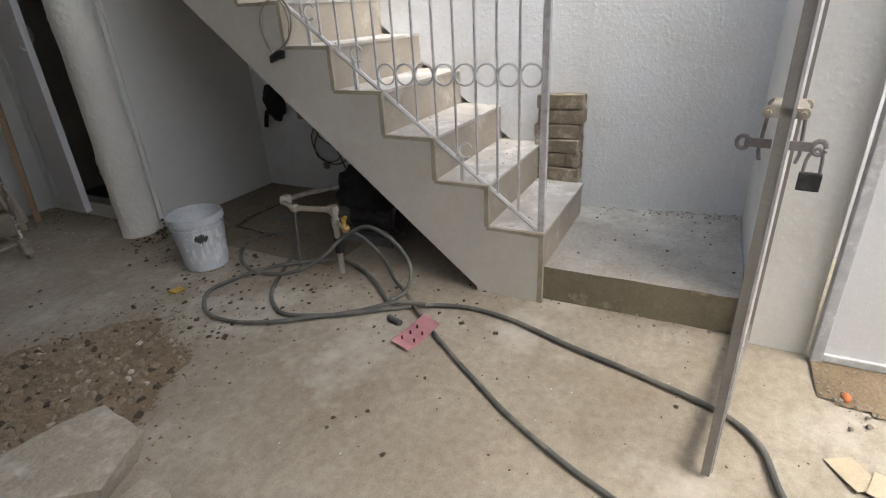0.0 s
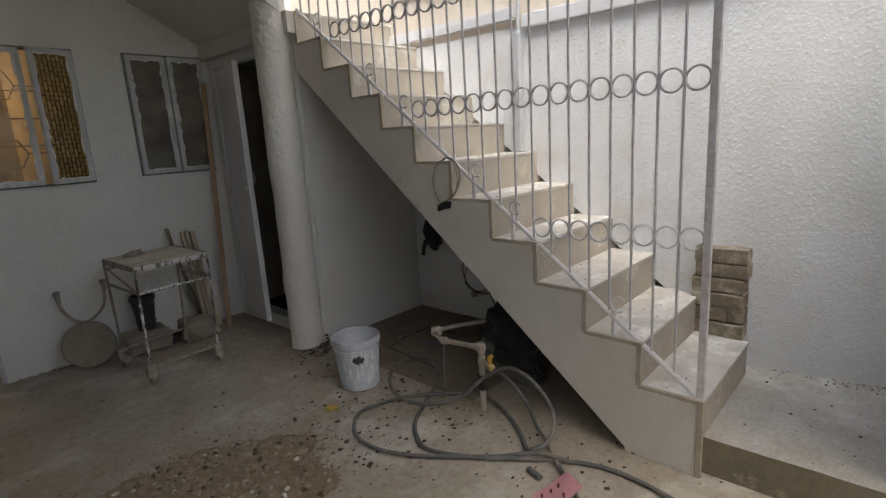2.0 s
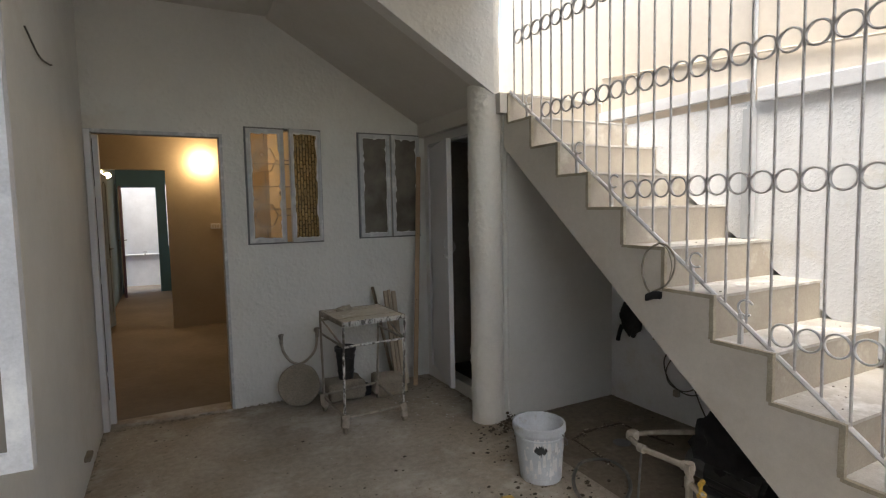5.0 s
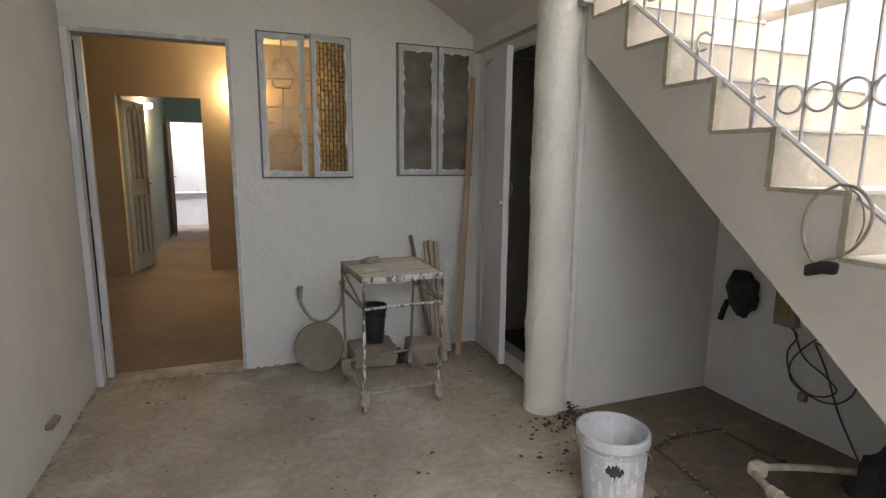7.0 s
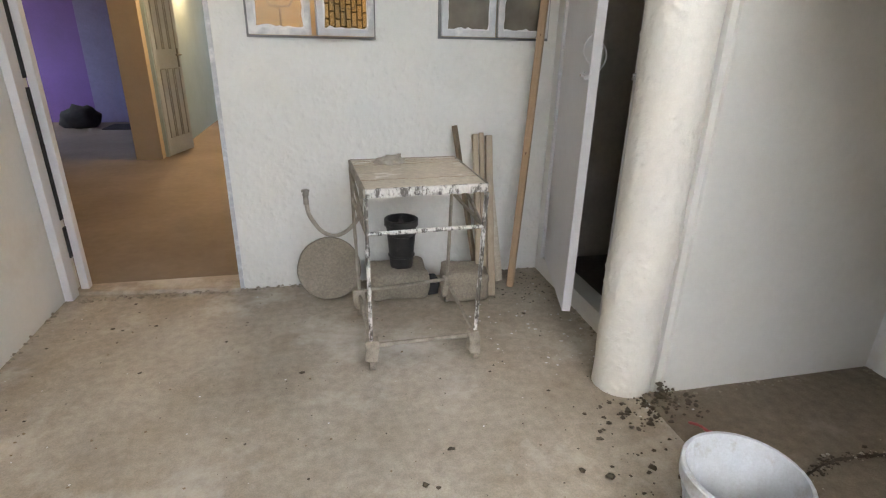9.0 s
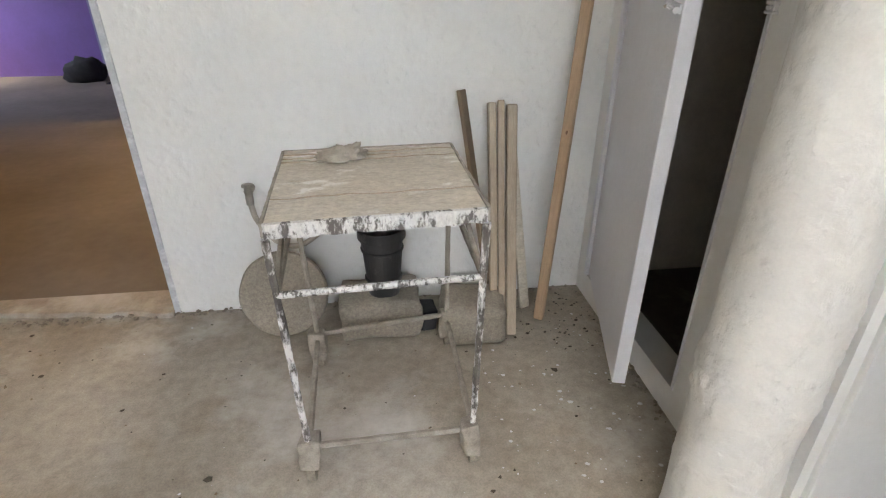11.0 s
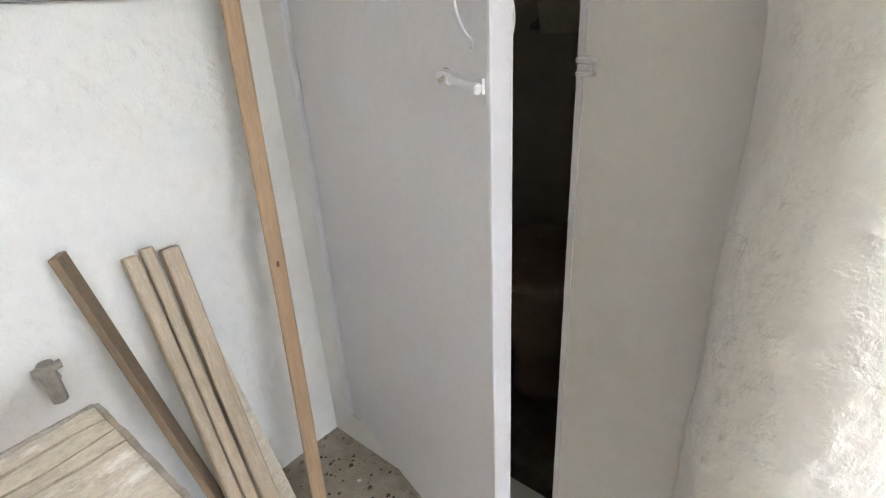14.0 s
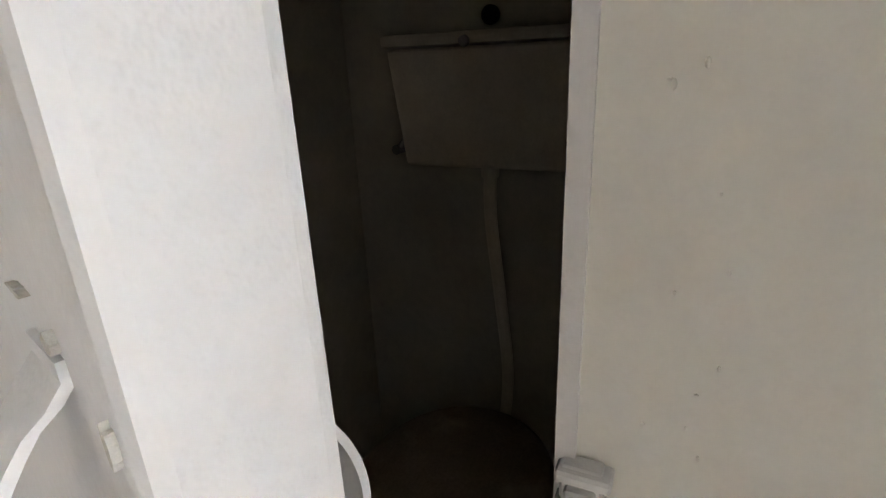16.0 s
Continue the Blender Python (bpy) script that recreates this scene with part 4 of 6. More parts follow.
        v.co = Vector((n.x * 0.062, n.y * 0.036, max(n.z, -0.1) * 0.03)) * (0.85 + 0.35 * noise.noise(n * 2.0) + 0.35 * abs(noise.noise(n * 3.4)) + 0.28 * abs(noise.noise(n * 7)) + 0.06 * noise.noise(n * 15))
    rag.transform(pose(0.735, 4.482, 0.772, 0, 0, 12))
    solid("rag", rag, RAG, "crumpled dust-grey rag on the trolley top", "rag", smooth=True)


trolley()

# ---- inside the house ----
setting("wall_inner", wall_mesh("y", 8.45, 0.12, -5.0, 0.9, 0.0, 2.75, ((-1.26, -0.385, 0.0, 2.075), (-3.2, -1.52, 0.0, 2.3))), BROWNWALL, "beige inner wall with two openings")
setting("wall_inner_side", boxes((0.9, 1.02, 5.15, 8.57, 0.0, 2.75)), BROWNWALL, "beige inner side wall")
# Opening is added out of view to bring daylight into the bedroom.
setting("wall_inner_left", wall_mesh("x", -5.1, 0.12, 5.15, 11.5, 0.0, 2.75, ((8.9, 10.9, 0.9, 2.3),)), PURPLE, "purple inner side wall with an added unseen opening")
setting("ceiling_inner", boxes((-5.1, 2.7, 5.15, 12.5, 2.75, 2.9)), CEIL, "painted ceiling inside the house", "ceiling")
setting("wall_purple", wall_mesh("y", 11.4, 0.12, -5.0, -1.34, 0.0, 2.75, ((-2.23, -1.7, 0.95, 2.0),)), PURPLE, "purple bedroom wall with a window")
setting("wall_corridor_left", boxes((-1.34, -1.225, 8.57, 12.4, 0.0, 2.75)), PALEBLUE, "pale blue corridor wall")
setting("wall_corridor_right", boxes((0.9, 1.02, 8.57, 12.4, 0.0, 2.75)), PALEBLUE, "pale blue corridor wall")
setting("wall_corridor_end", wall_mesh("y", 12.4, 0.12, -1.34, 1.02, 0.0, 2.75, ((-1.205, -0.58, 0.0, 2.04), (-0.41, 0.2, 0.9, 2.1))), TEAL, "dark teal wall with a doorway and a window")
# Two added walls, out of view, keep sky light from behind window 2.
setting("wall_store_end", boxes((1.02, 2.72, 7.0, 7.12, 0.0, 2.75)), BROWNWALL, "unseen end wall added to darken window 2")
setting("wall_store_side", boxes((2.72, 2.84, 5.15, 7.12, 0.0, 2.75)), BROWNWALL, "unseen side wall added to darken window 2")
setting("wall_yard", boxes((-4, 3, 13.6, 13.75, 0.0, 3.2)), OUTWHITE, "white yard wall outside the far door")
setting("wall_purple_end", boxes((-1.40, -1.345, 8.57, 11.4, 0.0, 2.75)), PURPLE, "purple bedroom side wall")


def wall_lamp(x, y, z, nx, ny):
    t = thing("wall_lamp", (x, y, z), "lit bare bulb in a white wall holder", "lamp", "lamps inside the house")
    d = Vector((nx, ny, 0))
    c = Vector((x, y, z))
    part("holder", tubes(([c, c + d * 0.03], 0.04), ([c + d * 0.03, c + d * 0.05], 0.022), seg=16), WHITEPAINT, t)
    bm = bmesh.new()
    bmesh.ops.create_uvsphere(bm, u_segments=16, v_segments=10, radius=0.042, matrix=Matrix.Translation(c + d * 0.08))
    o = part("bulb", bm, BULB, t, "glowing warm bulb", True)
    o.visible_shadow = False


wall_lamp(0.05, 8.45, 2.18, 0, -1)
wall_lamp(-1.225, 10.0, 2.10, 1, 0)
sw = thing("switch_plate", (0.18, 8.45, 1.33), "off-white switch plate on the inner wall", "switch")
part("plate", bevel(boxes((0.12, 0.24, 8.438, 8.45, 1.30, 1.37)), 0.003), WHITEPAINT, sw)
for k in range(3):
    part("rocker", boxes((0.135 + k * 0.033, 0.157 + k * 0.033, 8.433, 8.438, 1.315, 1.355)), CERAMIC, sw)


def panel_door(name, hinge, free, label, material, edge):
    h, f = Vector((*hinge, 0)), Vector((*free, 0))
    d = f - h
    w = d.length
    m = Matrix.Translation(h) @ Matrix.Rotation(math.atan2(d.y, d.x), 4, "Z")
    t = thing(name, tuple(h), label, "door")
    lf = part("leaf", boxes((0, w, -0.018, 0.018, 0.012, 2.04), m=m), material, t)
    for s in (-1, 1):
        for z0, z1, arch in ((1.12, 1.85, 1), (0.2, 0.92, 0)):
            for u0, u1 in ((0.14, 0.34), (0.40, 0.60), (0.66, 0.86)):
                a, b = u0 * w, u1 * w
                mid = (a + b) / 2
                dz = 0.10 * arch * (1 - abs(mid / w - 0.5) * 2)
                pts = [(a, z0), (b, z0), (b, z1 + dz), (mid, z1 + dz + 0.06 * arch), (a, z1 + dz)]
                bm = bmesh.new()
                tube(bm, [m @ Vector((p, s * 0.019, q)) for p, q in pts], 0.008, 5, True)
                part("moulding", bm, edge, lf)
        bm = boxes((w - 0.075, w - 0.045, min(s * 0.018, s * 0.024), max(s * 0.018, s * 0.024), 0.93, 1.13), m=m)
        tube(bm, [m @ Vector((w - 0.06, s * 0.02, 1.06)), m @ Vector((w - 0.06, s * 0.06, 1.06)), m @ Vector((w - 0.17, s * 0.062, 1.06))], 0.009, 8)
        part("handle", bm, DARKSTEEL, t, "dark lever handle on a plate")


# Blue cast in the grey stands for daylight falling on the leaf.
DOORGREY = mat("daylit_grey_door_paint", (0.5, 0.55, 0.63), 0.5, (0.42, 0.47, 0.55), 3, bump=0.1, stain=(0.5, 0.5, 0.5), stain_scale=12, stain_amount=0.1)
DOORDARK = mat("dark_plum_door", (0.10, 0.06, 0.12), 0.5, None, 3, bump=0.1)
EDGE = mat("door_moulding", (0.33, 0.35, 0.38), 0.5, None, 3)
panel_door("inner_door", (-1.235, 8.60), (-1.10, 9.12), "open grey moulded panel door in the inner opening", DOORGREY, EDGE)
panel_door("far_door", (-1.19, 12.38), (-1.13, 11.80), "open dark plum door leading to the yard", DOORDARK, EDGE)
t = thing("yard_pipe", (-0.9, 13.58, 0.67), "white water pipe running along the yard wall", "pipe")
part("pipe", tubes(([(-3.5, 13.575, 0.67), (2.5, 13.575, 0.67)], 0.02), ([(-1.35, 13.575, 0.67), (-1.35, 13.575, 1.55)], 0.016), ([(-1.35, 13.575, 1.55), (-1.75, 13.575, 1.55)], 0.016)), WHITEPAINT, t)
part("tap", tubes(([(-0.86, 13.57, 0.67), (-0.86, 13.5, 0.69)], 0.014), ([(-0.9, 13.52, 0.73), (-0.82, 13.52, 0.73)], 0.01)), RINGMET, t, "small metal tap")
t = thing("window_4", (-0.1, 12.4, 0.9), "bright corridor window with white grille bars", "window", "", "structure")
for k in range(7):
    part("bar", boxes((-0.41, 0.2, 12.43, 12.44, 0.98 + k * 0.16, 0.99 + k * 0.16)), WHITEPAINT, t)
t = thing("window_5", (-1.97, 11.4, 0.95), "bedroom window with a thin grille, bright outside", "window", "", "structure")
for k in range(6):
    part("bar", boxes((-2.23, -1.7, 11.43, 11.44, 1.05 + k * 0.17, 1.06 + k * 0.17)), RINGMET, t)
part("sill", boxes((-2.25, -1.68, 11.36, 11.42, 0.93, 0.95)), WHITEPAINT, t)
solid("lilac_panel", bevel(boxes((-2.9, -2.4, 11.34, 11.385, 0.007, 1.9)), 0.005), LILAC, "lilac wooden panel leaning on the bedroom wall", "panel")
bm = bmesh.new()
bmesh.ops.create_icosphere(bm, subdivisions=3, radius=1)
for v in bm.verts:
    n = v.co.copy()
    v.co = Vector((n.x * 0.26, n.y * 0.2, max(n.z, -0.5) * 0.2 + 0.1)) * (1 + 0.25 * noise.noise(n * 2))
bm.transform(pose(-2.95, 10.9, 0.008))
solid("black_cloth", bm, BLACKCLOTH, "heap of black cloth on the bedroom floor", "cloth", smooth=True)
mat_bm = boxes((-2.6, -1.9, 10.6, 11.1, 0.006, 0.018))
solid("floor_mat", rough_up(mat_bm, 0.01), BLACKCLOTH, "dark flat mat on the bedroom floor", "mat")


# ---- toilet ----
def toilet():
    c = thing("cistern", (2.5, 4.62, 1.1), "aged cream wall-hung toilet cistern with a lid", "cistern")
    bm = bmesh.new()
    lo = [bm.verts.new(q) for q in ((2.43, 4.37, 1.125), (2.59, 4.37, 1.125), (2.59, 4.738, 1.125), (2.43, 4.738, 1.125))]
    hi = [bm.verts.new(q) for q in ((2.42, 4.34, 1.362), (2.59, 4.34, 1.362), (2.59, 4.765, 1.362), (2.42, 4.765, 1.362))]
    bm.faces.new(lo[::-1]), bm.faces.new(hi)
    for k in range(4):
        bm.faces.new((lo[k], lo[(k + 1) % 4], hi[(k + 1) % 4], hi[k]))
    part("tank", bevel(bm, 0.012, 3), CERAMIC, c)
    part("lid", bevel(boxes((2.412, 2.592, 4.335, 4.772, 1.365, 1.388)), 0.008, 2), CERAMIC, c)
    bm = lathe([(0.0001, 0.01), (0.009, 0.009), (0.011, 0.0)], 14, (0, 0, 0))
    bm.transform(pose(2.408, 4.585, 1.37, 0, -90, 0))
    part("button", bm, RINGMET, c)
    part("flush_pipe", tubes((curve_points([(2.5, 4.57, 1.125), (2.5, 4.57, 1.0), (2.5, 4.548, 0.8), (2.5, 4.53, 0.6), (2.46, 4.53, 0.46), (2.38, 4.53, 0.40)]), 0.0145), ([(2.5, 4.57, 1.125), (2.5, 4.57, 1.095)], 0.02), seg=12), CERAMIC, c, "curved cream flush pipe")
    part("inlet_valve", tubes(([(2.595, 4.82, 1.14), (2.53, 4.82, 1.14)], 0.012), ([(2.54, 4.82, 1.14), (2.54, 4.795, 1.17)], 0.007)), DARKSTEEL, c, "small dark inlet valve")
    b = thing("toilet_bowl", (2.22, 4.6, 0.06), "grimy ceramic toilet bowl, darkened for shade, with a closed lid", "toilet")
    bm = lathe([(0.10, 0.0), (0.09, 0.08), (0.10, 0.18), (0.17, 0.40), (0.195, 0.455)], 28)
    bm.transform(Matrix.Translation((2.2, 4.55, 0.06)) @ Matrix.Diagonal((1.2, 1, 1, 1)))
    # Brown is part grime, part room shade put into the colour.
    part("bowl", bm, mat("grimy_shaded_bowl", (0.26, 0.2, 0.15), 0.5, (0.17, 0.13, 0.095), 6, bump=0.1, grain=0.2), b, smooth=True)
    bm = lathe([(0.2, 0.0), (0.205, 0.012), (0.19, 0.026), (0.05, 0.032)], 28)
    bm.transform(Matrix.Translation((2.2, 4.55, 0.518)) @ Matrix.Diagonal((1.2, 1, 1, 1)))
    part("lid", bm, mat("toilet_lid", (0.36, 0.27, 0.2), 0.6, (0.25, 0.185, 0.13), 9, bump=0.3, stain=(0.38, 0.3, 0.23), stain_scale=7, grain=0.25), b, "stained brown lid", True)


toilet()
# Black plug on the wall surface, in place of the hole's dark inside.
solid("wall_hole", tubes(([(2.602, 4.6, 1.425), (2.59, 4.6, 1.425)], 0.02), seg=16), BLACKCLOTH, "black disc for the shaded pipe hole above the cistern", "pipe hole")

# ---- things by the back wall ----
def bucket(name, at, r0, r1, h, material, label, wall=0.004, rim=0.008, handle=True, bands=()):
    x, y, z = at
    t = thing(name, at, label, "bucket")
    prof = [(r0 * 0.98, 0.0), (r0, 0.004)]
    for b in bands:
        rb = r0 + (r1 - r0) * b
        prof += [(rb, h * b - 0.006), (rb + 0.005, h * b - 0.003), (rb + 0.005, h * b + 0.003), (rb, h * b + 0.006)]
    prof += [(r1, h - 0.035), (r1 + rim, h - 0.033), (r1 + rim, h - 0.004), (r1 + rim - 0.003, h), (r1 - wall, h), (r1 - wall, h - 0.03), (r0 - wall, 0.01)]
    part("shell", lathe(prof, 36, at), material, t, smooth=None)
    if handle:
        pts = [(x + (r1 + 0.012) * math.cos(a), y + (r1 + 0.012) * math.sin(a), z + h - 0.03 - 0.13 * math.sin(math.pi * k / 16)) for k, a in enumerate([5.0 + math.pi * q / 16 for q in range(17)])]
        part("handle", tubes((pts, 0.003), seg=6), RINGMET, t, "thin wire handle")
    return t


bucket("paint_bucket", (1.395, 3.045, 0.0), 0.113, 0.142, 0.275, BUCKETWHITE, "dirty white plastic paint bucket with plaster drips", bands=(0.78,))
sm = bmesh.new()
rr = random.Random(5)
for k in range(70):
    a = rr.uniform(-2.9, 0.1)
    z0 = rr.uniform(0.02, 0.19)
    ln = rr.uniform(0.01, 0.07)
    wd = rr.uniform(0.003, 0.012)
    for s in range(1):
        q = []
        for aa, zz in ((a - wd / 0.12, z0), (a + wd / 0.12, z0 + 0.004), (a + wd / 0.2, z0 + ln), (a - wd / 0.3, z0 + ln)):
            r = 0.113 + 0.029 * zz / 0.275 + 0.0035
            q.append(sm.verts.new((1.395 + r * math.cos(aa), 3.045 + r * math.sin(aa), zz)))
        sm.faces.new(q)
drips = tagged(mesh_object("plaster_splash", sm, PUTTY), kind="stuff")
pb = bpy.data.objects["paint_bucket"]
drips.parent, drips.matrix_parent_inverse = pb, pb.matrix_world.inverted()
lab = bmesh.new()
prev = None
for k in range(25):
    a = -2.45 + 0.022 * k
    half = 0.022 * math.sin(math.pi * (k + 0.5) / 25) ** 0.6
    zm = 0.175 + 0.012 * noise.noise(Vector((k * 0.3, 2, 0)))
    cur = []
    for zz in (zm - half * (1 + 1.1 * noise.noise(Vector((k * 0.8, 5, 0)))), zm + half * (1 + 0.9 * noise.noise(Vector((k * 0.6, 9, 0))))):
        r = 0.113 + 0.029 * zz / 0.275 + 0.0048
        cur.append(lab.verts.new((1.395 + r * math.cos(a), 3.045 + r * math.sin(a), zz)))
    if prev:
        lab.faces.new((prev[0], cur[0], cur[1], prev[1]))
    prev = cur
part("label_scrap", lab, BLACKPLASTIC, pb, "torn dark label remains")
drips["label"] = "dried white plaster drips"
for o in pb.children:
    for v in o.data.vertices:
        v.co.x, v.co.y = v.co.x + 0.17 * v.co.z, v.co.y + 0.28 * v.co.z
bucket("black_bucket", (0.825, 4.80, 0.158), 0.058, 0.078, 0.26, BLACKPLASTIC, "scuffed black rubber bucket on a cement block", handle=False, bands=(0.25, 0.7))

bm = lathe([(0.150, 0.0), (0.158, 0.006), (0.160, 0.03), (0.154, 0.04)], 48)
for v in bm.verts:
    v.co += noise.noise_vector(v.co * 14) * 0.004
bm.transform(pose(0.458, 4.845, 0.152, 72, 0, 0))
solid("manhole_cover", bm, STONE, "round cement manhole cover leaning on the wall", "manhole cover")
solid("cement_block", chunk(0.655, 0.955, 4.70, 4.92, 0.0, 0.158, 0.014, 2, 4, w=0.03), STONE, "rough dusty cement block under the black bucket", "cement block", "cement blocks by the wall", smooth=True)
solid("cement_block", chunk(1.02, 1.25, 4.62, 4.82, 0.0, 0.165, 0.016, 5, 4, pose(0.01, 0.0, 0, 0, 0, 0), w=0.035), STONE, "broken cement block beside the wooden battens", "cement block", "cement blocks by the wall", smooth=True)
bl = chunk(0.955, 1.015, 4.74, 4.84, 0.0, 0.09, 0.012, 9, 2)
solid("dark_rag", bl, BLACKCLOTH, "dark crumpled cloth between the cement blocks", "rag", smooth=True)


def bar(name, foot, top, w, d, turn, material, label, category, group=""):
    f, t = Vector(foot), Vector(top)
    ax = (t - f).normalized()
    rot = ax.to_track_quat("Z", "Y").to_matrix().to_4x4() @ Matrix.Rotation(radians(turn), 4, "Z")
    L = (t - f).length
    bm = boxes((-w / 2, w / 2, -d / 2, d / 2, 0, L))
    bevel(bm, min(w, d) * 0.12, 1)
    bmesh.ops.subdivide_edges(bm, edges=[e for e in bm.edges if e.calc_length() > L * 0.5], cuts=10)
    for v in bm.verts:
        v.co += Vector((noise.noise(v.co * 3 + Vector((turn, w * 90, 0))), noise.noise(v.co * 3 + Vector((9, turn, 0))), 0)) * 0.002
    o = solid(name, bm, material, label, category, group)
    o.matrix_world = Matrix.Translation(f) @ rot
    return o


pole = bar("wooden_pole", (1.42, 4.768, 0.005), (1.588, 4.965, 1.95), 0.036, 0.036, 8, WOODTAN, "tall tan wooden pole leaning in the corner", "pole")
KNOT = mat("dark_wood_knot", (0.13, 0.07, 0.04), 0.8, (0.2, 0.12, 0.07), 60, bump=0.3)
for u, dx in ((0.22, 0.004), (0.37, -0.006), (0.5, 0.007), (0.66, -0.003), (0.8, 0.005)):
    c = Vector((1.42, 4.768, 0.005)).lerp(Vector((1.588, 4.965, 1.95)), u)
    bm = bmesh.new()
    bmesh.ops.create_icosphere(bm, subdivisions=2, radius=1, matrix=Matrix.Translation(c + Vector((dx - 0.002, -0.0165, 0))) @ Matrix.Diagonal((0.0045, 0.0022, 0.008, 1)))
    part("knot", bm, KNOT, pole)
G = "battens leaning by the wall"
bar("wooden_plank", (1.245, 4.80, 0.005), (1.128, 4.965, 0.85), 0.045, 0.016, 20, WOODDARK, "short dark-stained plank leaning on the wall", "plank", G)
bar("wooden_batten", (1.225, 4.70, 0.005), (1.236, 4.955, 0.806), 0.028, 0.028, 5, WOODPALE, "pale dusty timber batten leaning on the wall", "batten", G)
bar("wooden_batten", (1.252, 4.685, 0.005), (1.268, 4.955, 0.812), 0.024, 0.03, -4, WOODPALE, "pale dusty timber batten leaning on the wall", "batten", G)
bar("wooden_batten", (1.285, 4.68, 0.005), (1.306, 4.945, 0.80), 0.036, 0.03, 6, WOODPALE, "pale dusty timber batten leaning on the wall", "batten", G)
bar("wooden_plank", (1.385, 4.85, 0.005), (1.325, 4.97, 0.62), 0.04, 0.014, -10, WOODOLD, "grey weathered plank behind the battens", "plank", G)

VALVE = mat("grimy_valve", (0.2, 0.18, 0.15), 0.6, (0.34, 0.31, 0.27), 25, bump=0.3)
t = thing("water_outlet", (0.36, 5.0, 0.5), "pair of capped wall pipes joined by a bent hose", "pipe")
for x, z in ((0.361, 0.515), (0.642, 0.535)):
    part("valve", tubes(([(x, 5.0, z), (x, 4.95, z)], 0.016), ([(x, 4.955, z + 0.028), (x, 4.955, z - 0.05)], 0.014), ([(x - 0.02, 4.955, z + 0.02), (x + 0.02, 4.955, z + 0.02)], 0.007), seg=10), VALVE, t, "grimy dark metal stop valve")
part("valve", tubes(([(1.045, 5.0, 0.63), (1.045, 4.95, 0.63)], 0.016), ([(1.045, 4.955, 0.665), (1.045, 4.955, 0.58)], 0.014), ([(1.022, 4.95, 0.655), (1.068, 4.95, 0.655)], 0.009), seg=10), VALVE, t, "grimy dark metal stop valve")
part("hose", tubes((curve_points([(0.361, 4.955, 0.47), (0.375, 4.955, 0.40), (0.43, 4.955, 0.315), (0.50, 4.96, 0.285), (0.57, 4.955, 0.32), (0.625, 4.955, 0.39), (0.642, 4.955, 0.50)]), 0.011)), PVC, t, "dusty cream hose")


# ---- bricks on the stairs ----
def brick_pile():
    t = thing("brick_stack", (2.455, 1.37, Z0), "stack of six old dusty bricks on the lowest stair", "bricks")
    r = random.Random(3)
    z = Z0 + 0.001
    for k in range(6):
        h = 0.076
        m = pose(2.455 + r.uniform(-0.008, 0.004) + 0.003 * k, 1.362 + r.uniform(-0.012, 0.012), z, 0, 0, r.uniform(-3, 3))
        if k == 1:
            part("brick", chunk(-0.055, 0.055, -0.045, 0.122, 0, h - 0.003, 0.0075, k, 3, m, 0.006), BRICK, t)
            part("brick", chunk(-0.055, 0.055, -0.118, -0.052, 0, h - 0.003, 0.0075, k + 9, 2, m, 0.006), BRICK, t)
        else:
            part("brick", chunk(-0.055, 0.055, -0.12, 0.12, 0, h - 0.003, 0.0075, k, 3, m, 0.006), BRICK, t)
        z += h


brick_pile()

# ---- pipe and hose by the stairs ----
t = thing("standpipe", (1.575, 2.25, 0), "dirty white plastic standpipe with a yellow tap", "water pipe")
part("pipe", tubes(([(1.575, 2.25, 0.0), (1.575, 2.25, 0.35)], 0.015), ([(1.575, 2.25, 0.35), (1.60, 2.53, 0.318)], 0.014), ([(1.575, 2.25, 0.285), (1.545, 2.16, 0.27)], 0.013), seg=10), PVC, t)
part("elbow", tubes(([(1.575, 2.25, 0.325), (1.575, 2.25, 0.372)], 0.021), ([(1.574, 2.235, 0.351), (1.578, 2.285, 0.347)], 0.021), seg=12), PVC, t)
part("end_cap", tubes(([(1.597, 2.51, 0.32), (1.601, 2.545, 0.317)], 0.021), seg=12), PVC, t)
part("tee", tubes(([(1.575, 2.25, 0.26), (1.575, 2.25, 0.305)], 0.02), seg=12), PVC, t)
part("coupling", tubes(([(1.575, 2.25, 0.12), (1.575, 2.25, 0.2)], 0.022), ([(1.575, 2.25, 0.14), (1.60, 2.30, 0.14)], 0.012), seg=10), BLACKCLOTH, t, "dark taped coupling")
part("tap", tubes(([(1.553, 2.18, 0.285), (1.55, 2.175, 0.315)], 0.008), ([(1.575, 2.185, 0.318), (1.53, 2.165, 0.325)], 0.011), ([(1.553, 2.18, 0.26), (1.55, 2.165, 0.28)], 0.017), seg=10), YELLOW, t, "yellow plastic tap handle")
t = thing("garden_hose", (1.2, 2.2, 0), "long grey rubber hose coiled on the floor", "hose")
R = 0.0100
run = [(0.5, 0.2), (0.75, 0.27), (0.936, 0.335), (1.10, 0.38), (1.208, 0.499), (1.30, 0.76), (1.38, 1.033), (1.455, 1.25), (1.485, 1.42), (1.475, 1.56), (1.42, 1.70), (1.33, 1.84), (1.21, 2.02), (1.13, 2.23), (1.18, 2.36), (1.28, 2.46), (1.45, 2.55), (1.69, 2.68), (1.82, 2.84), (1.82, 2.98), (1.69, 3.03), (1.54, 2.94)]
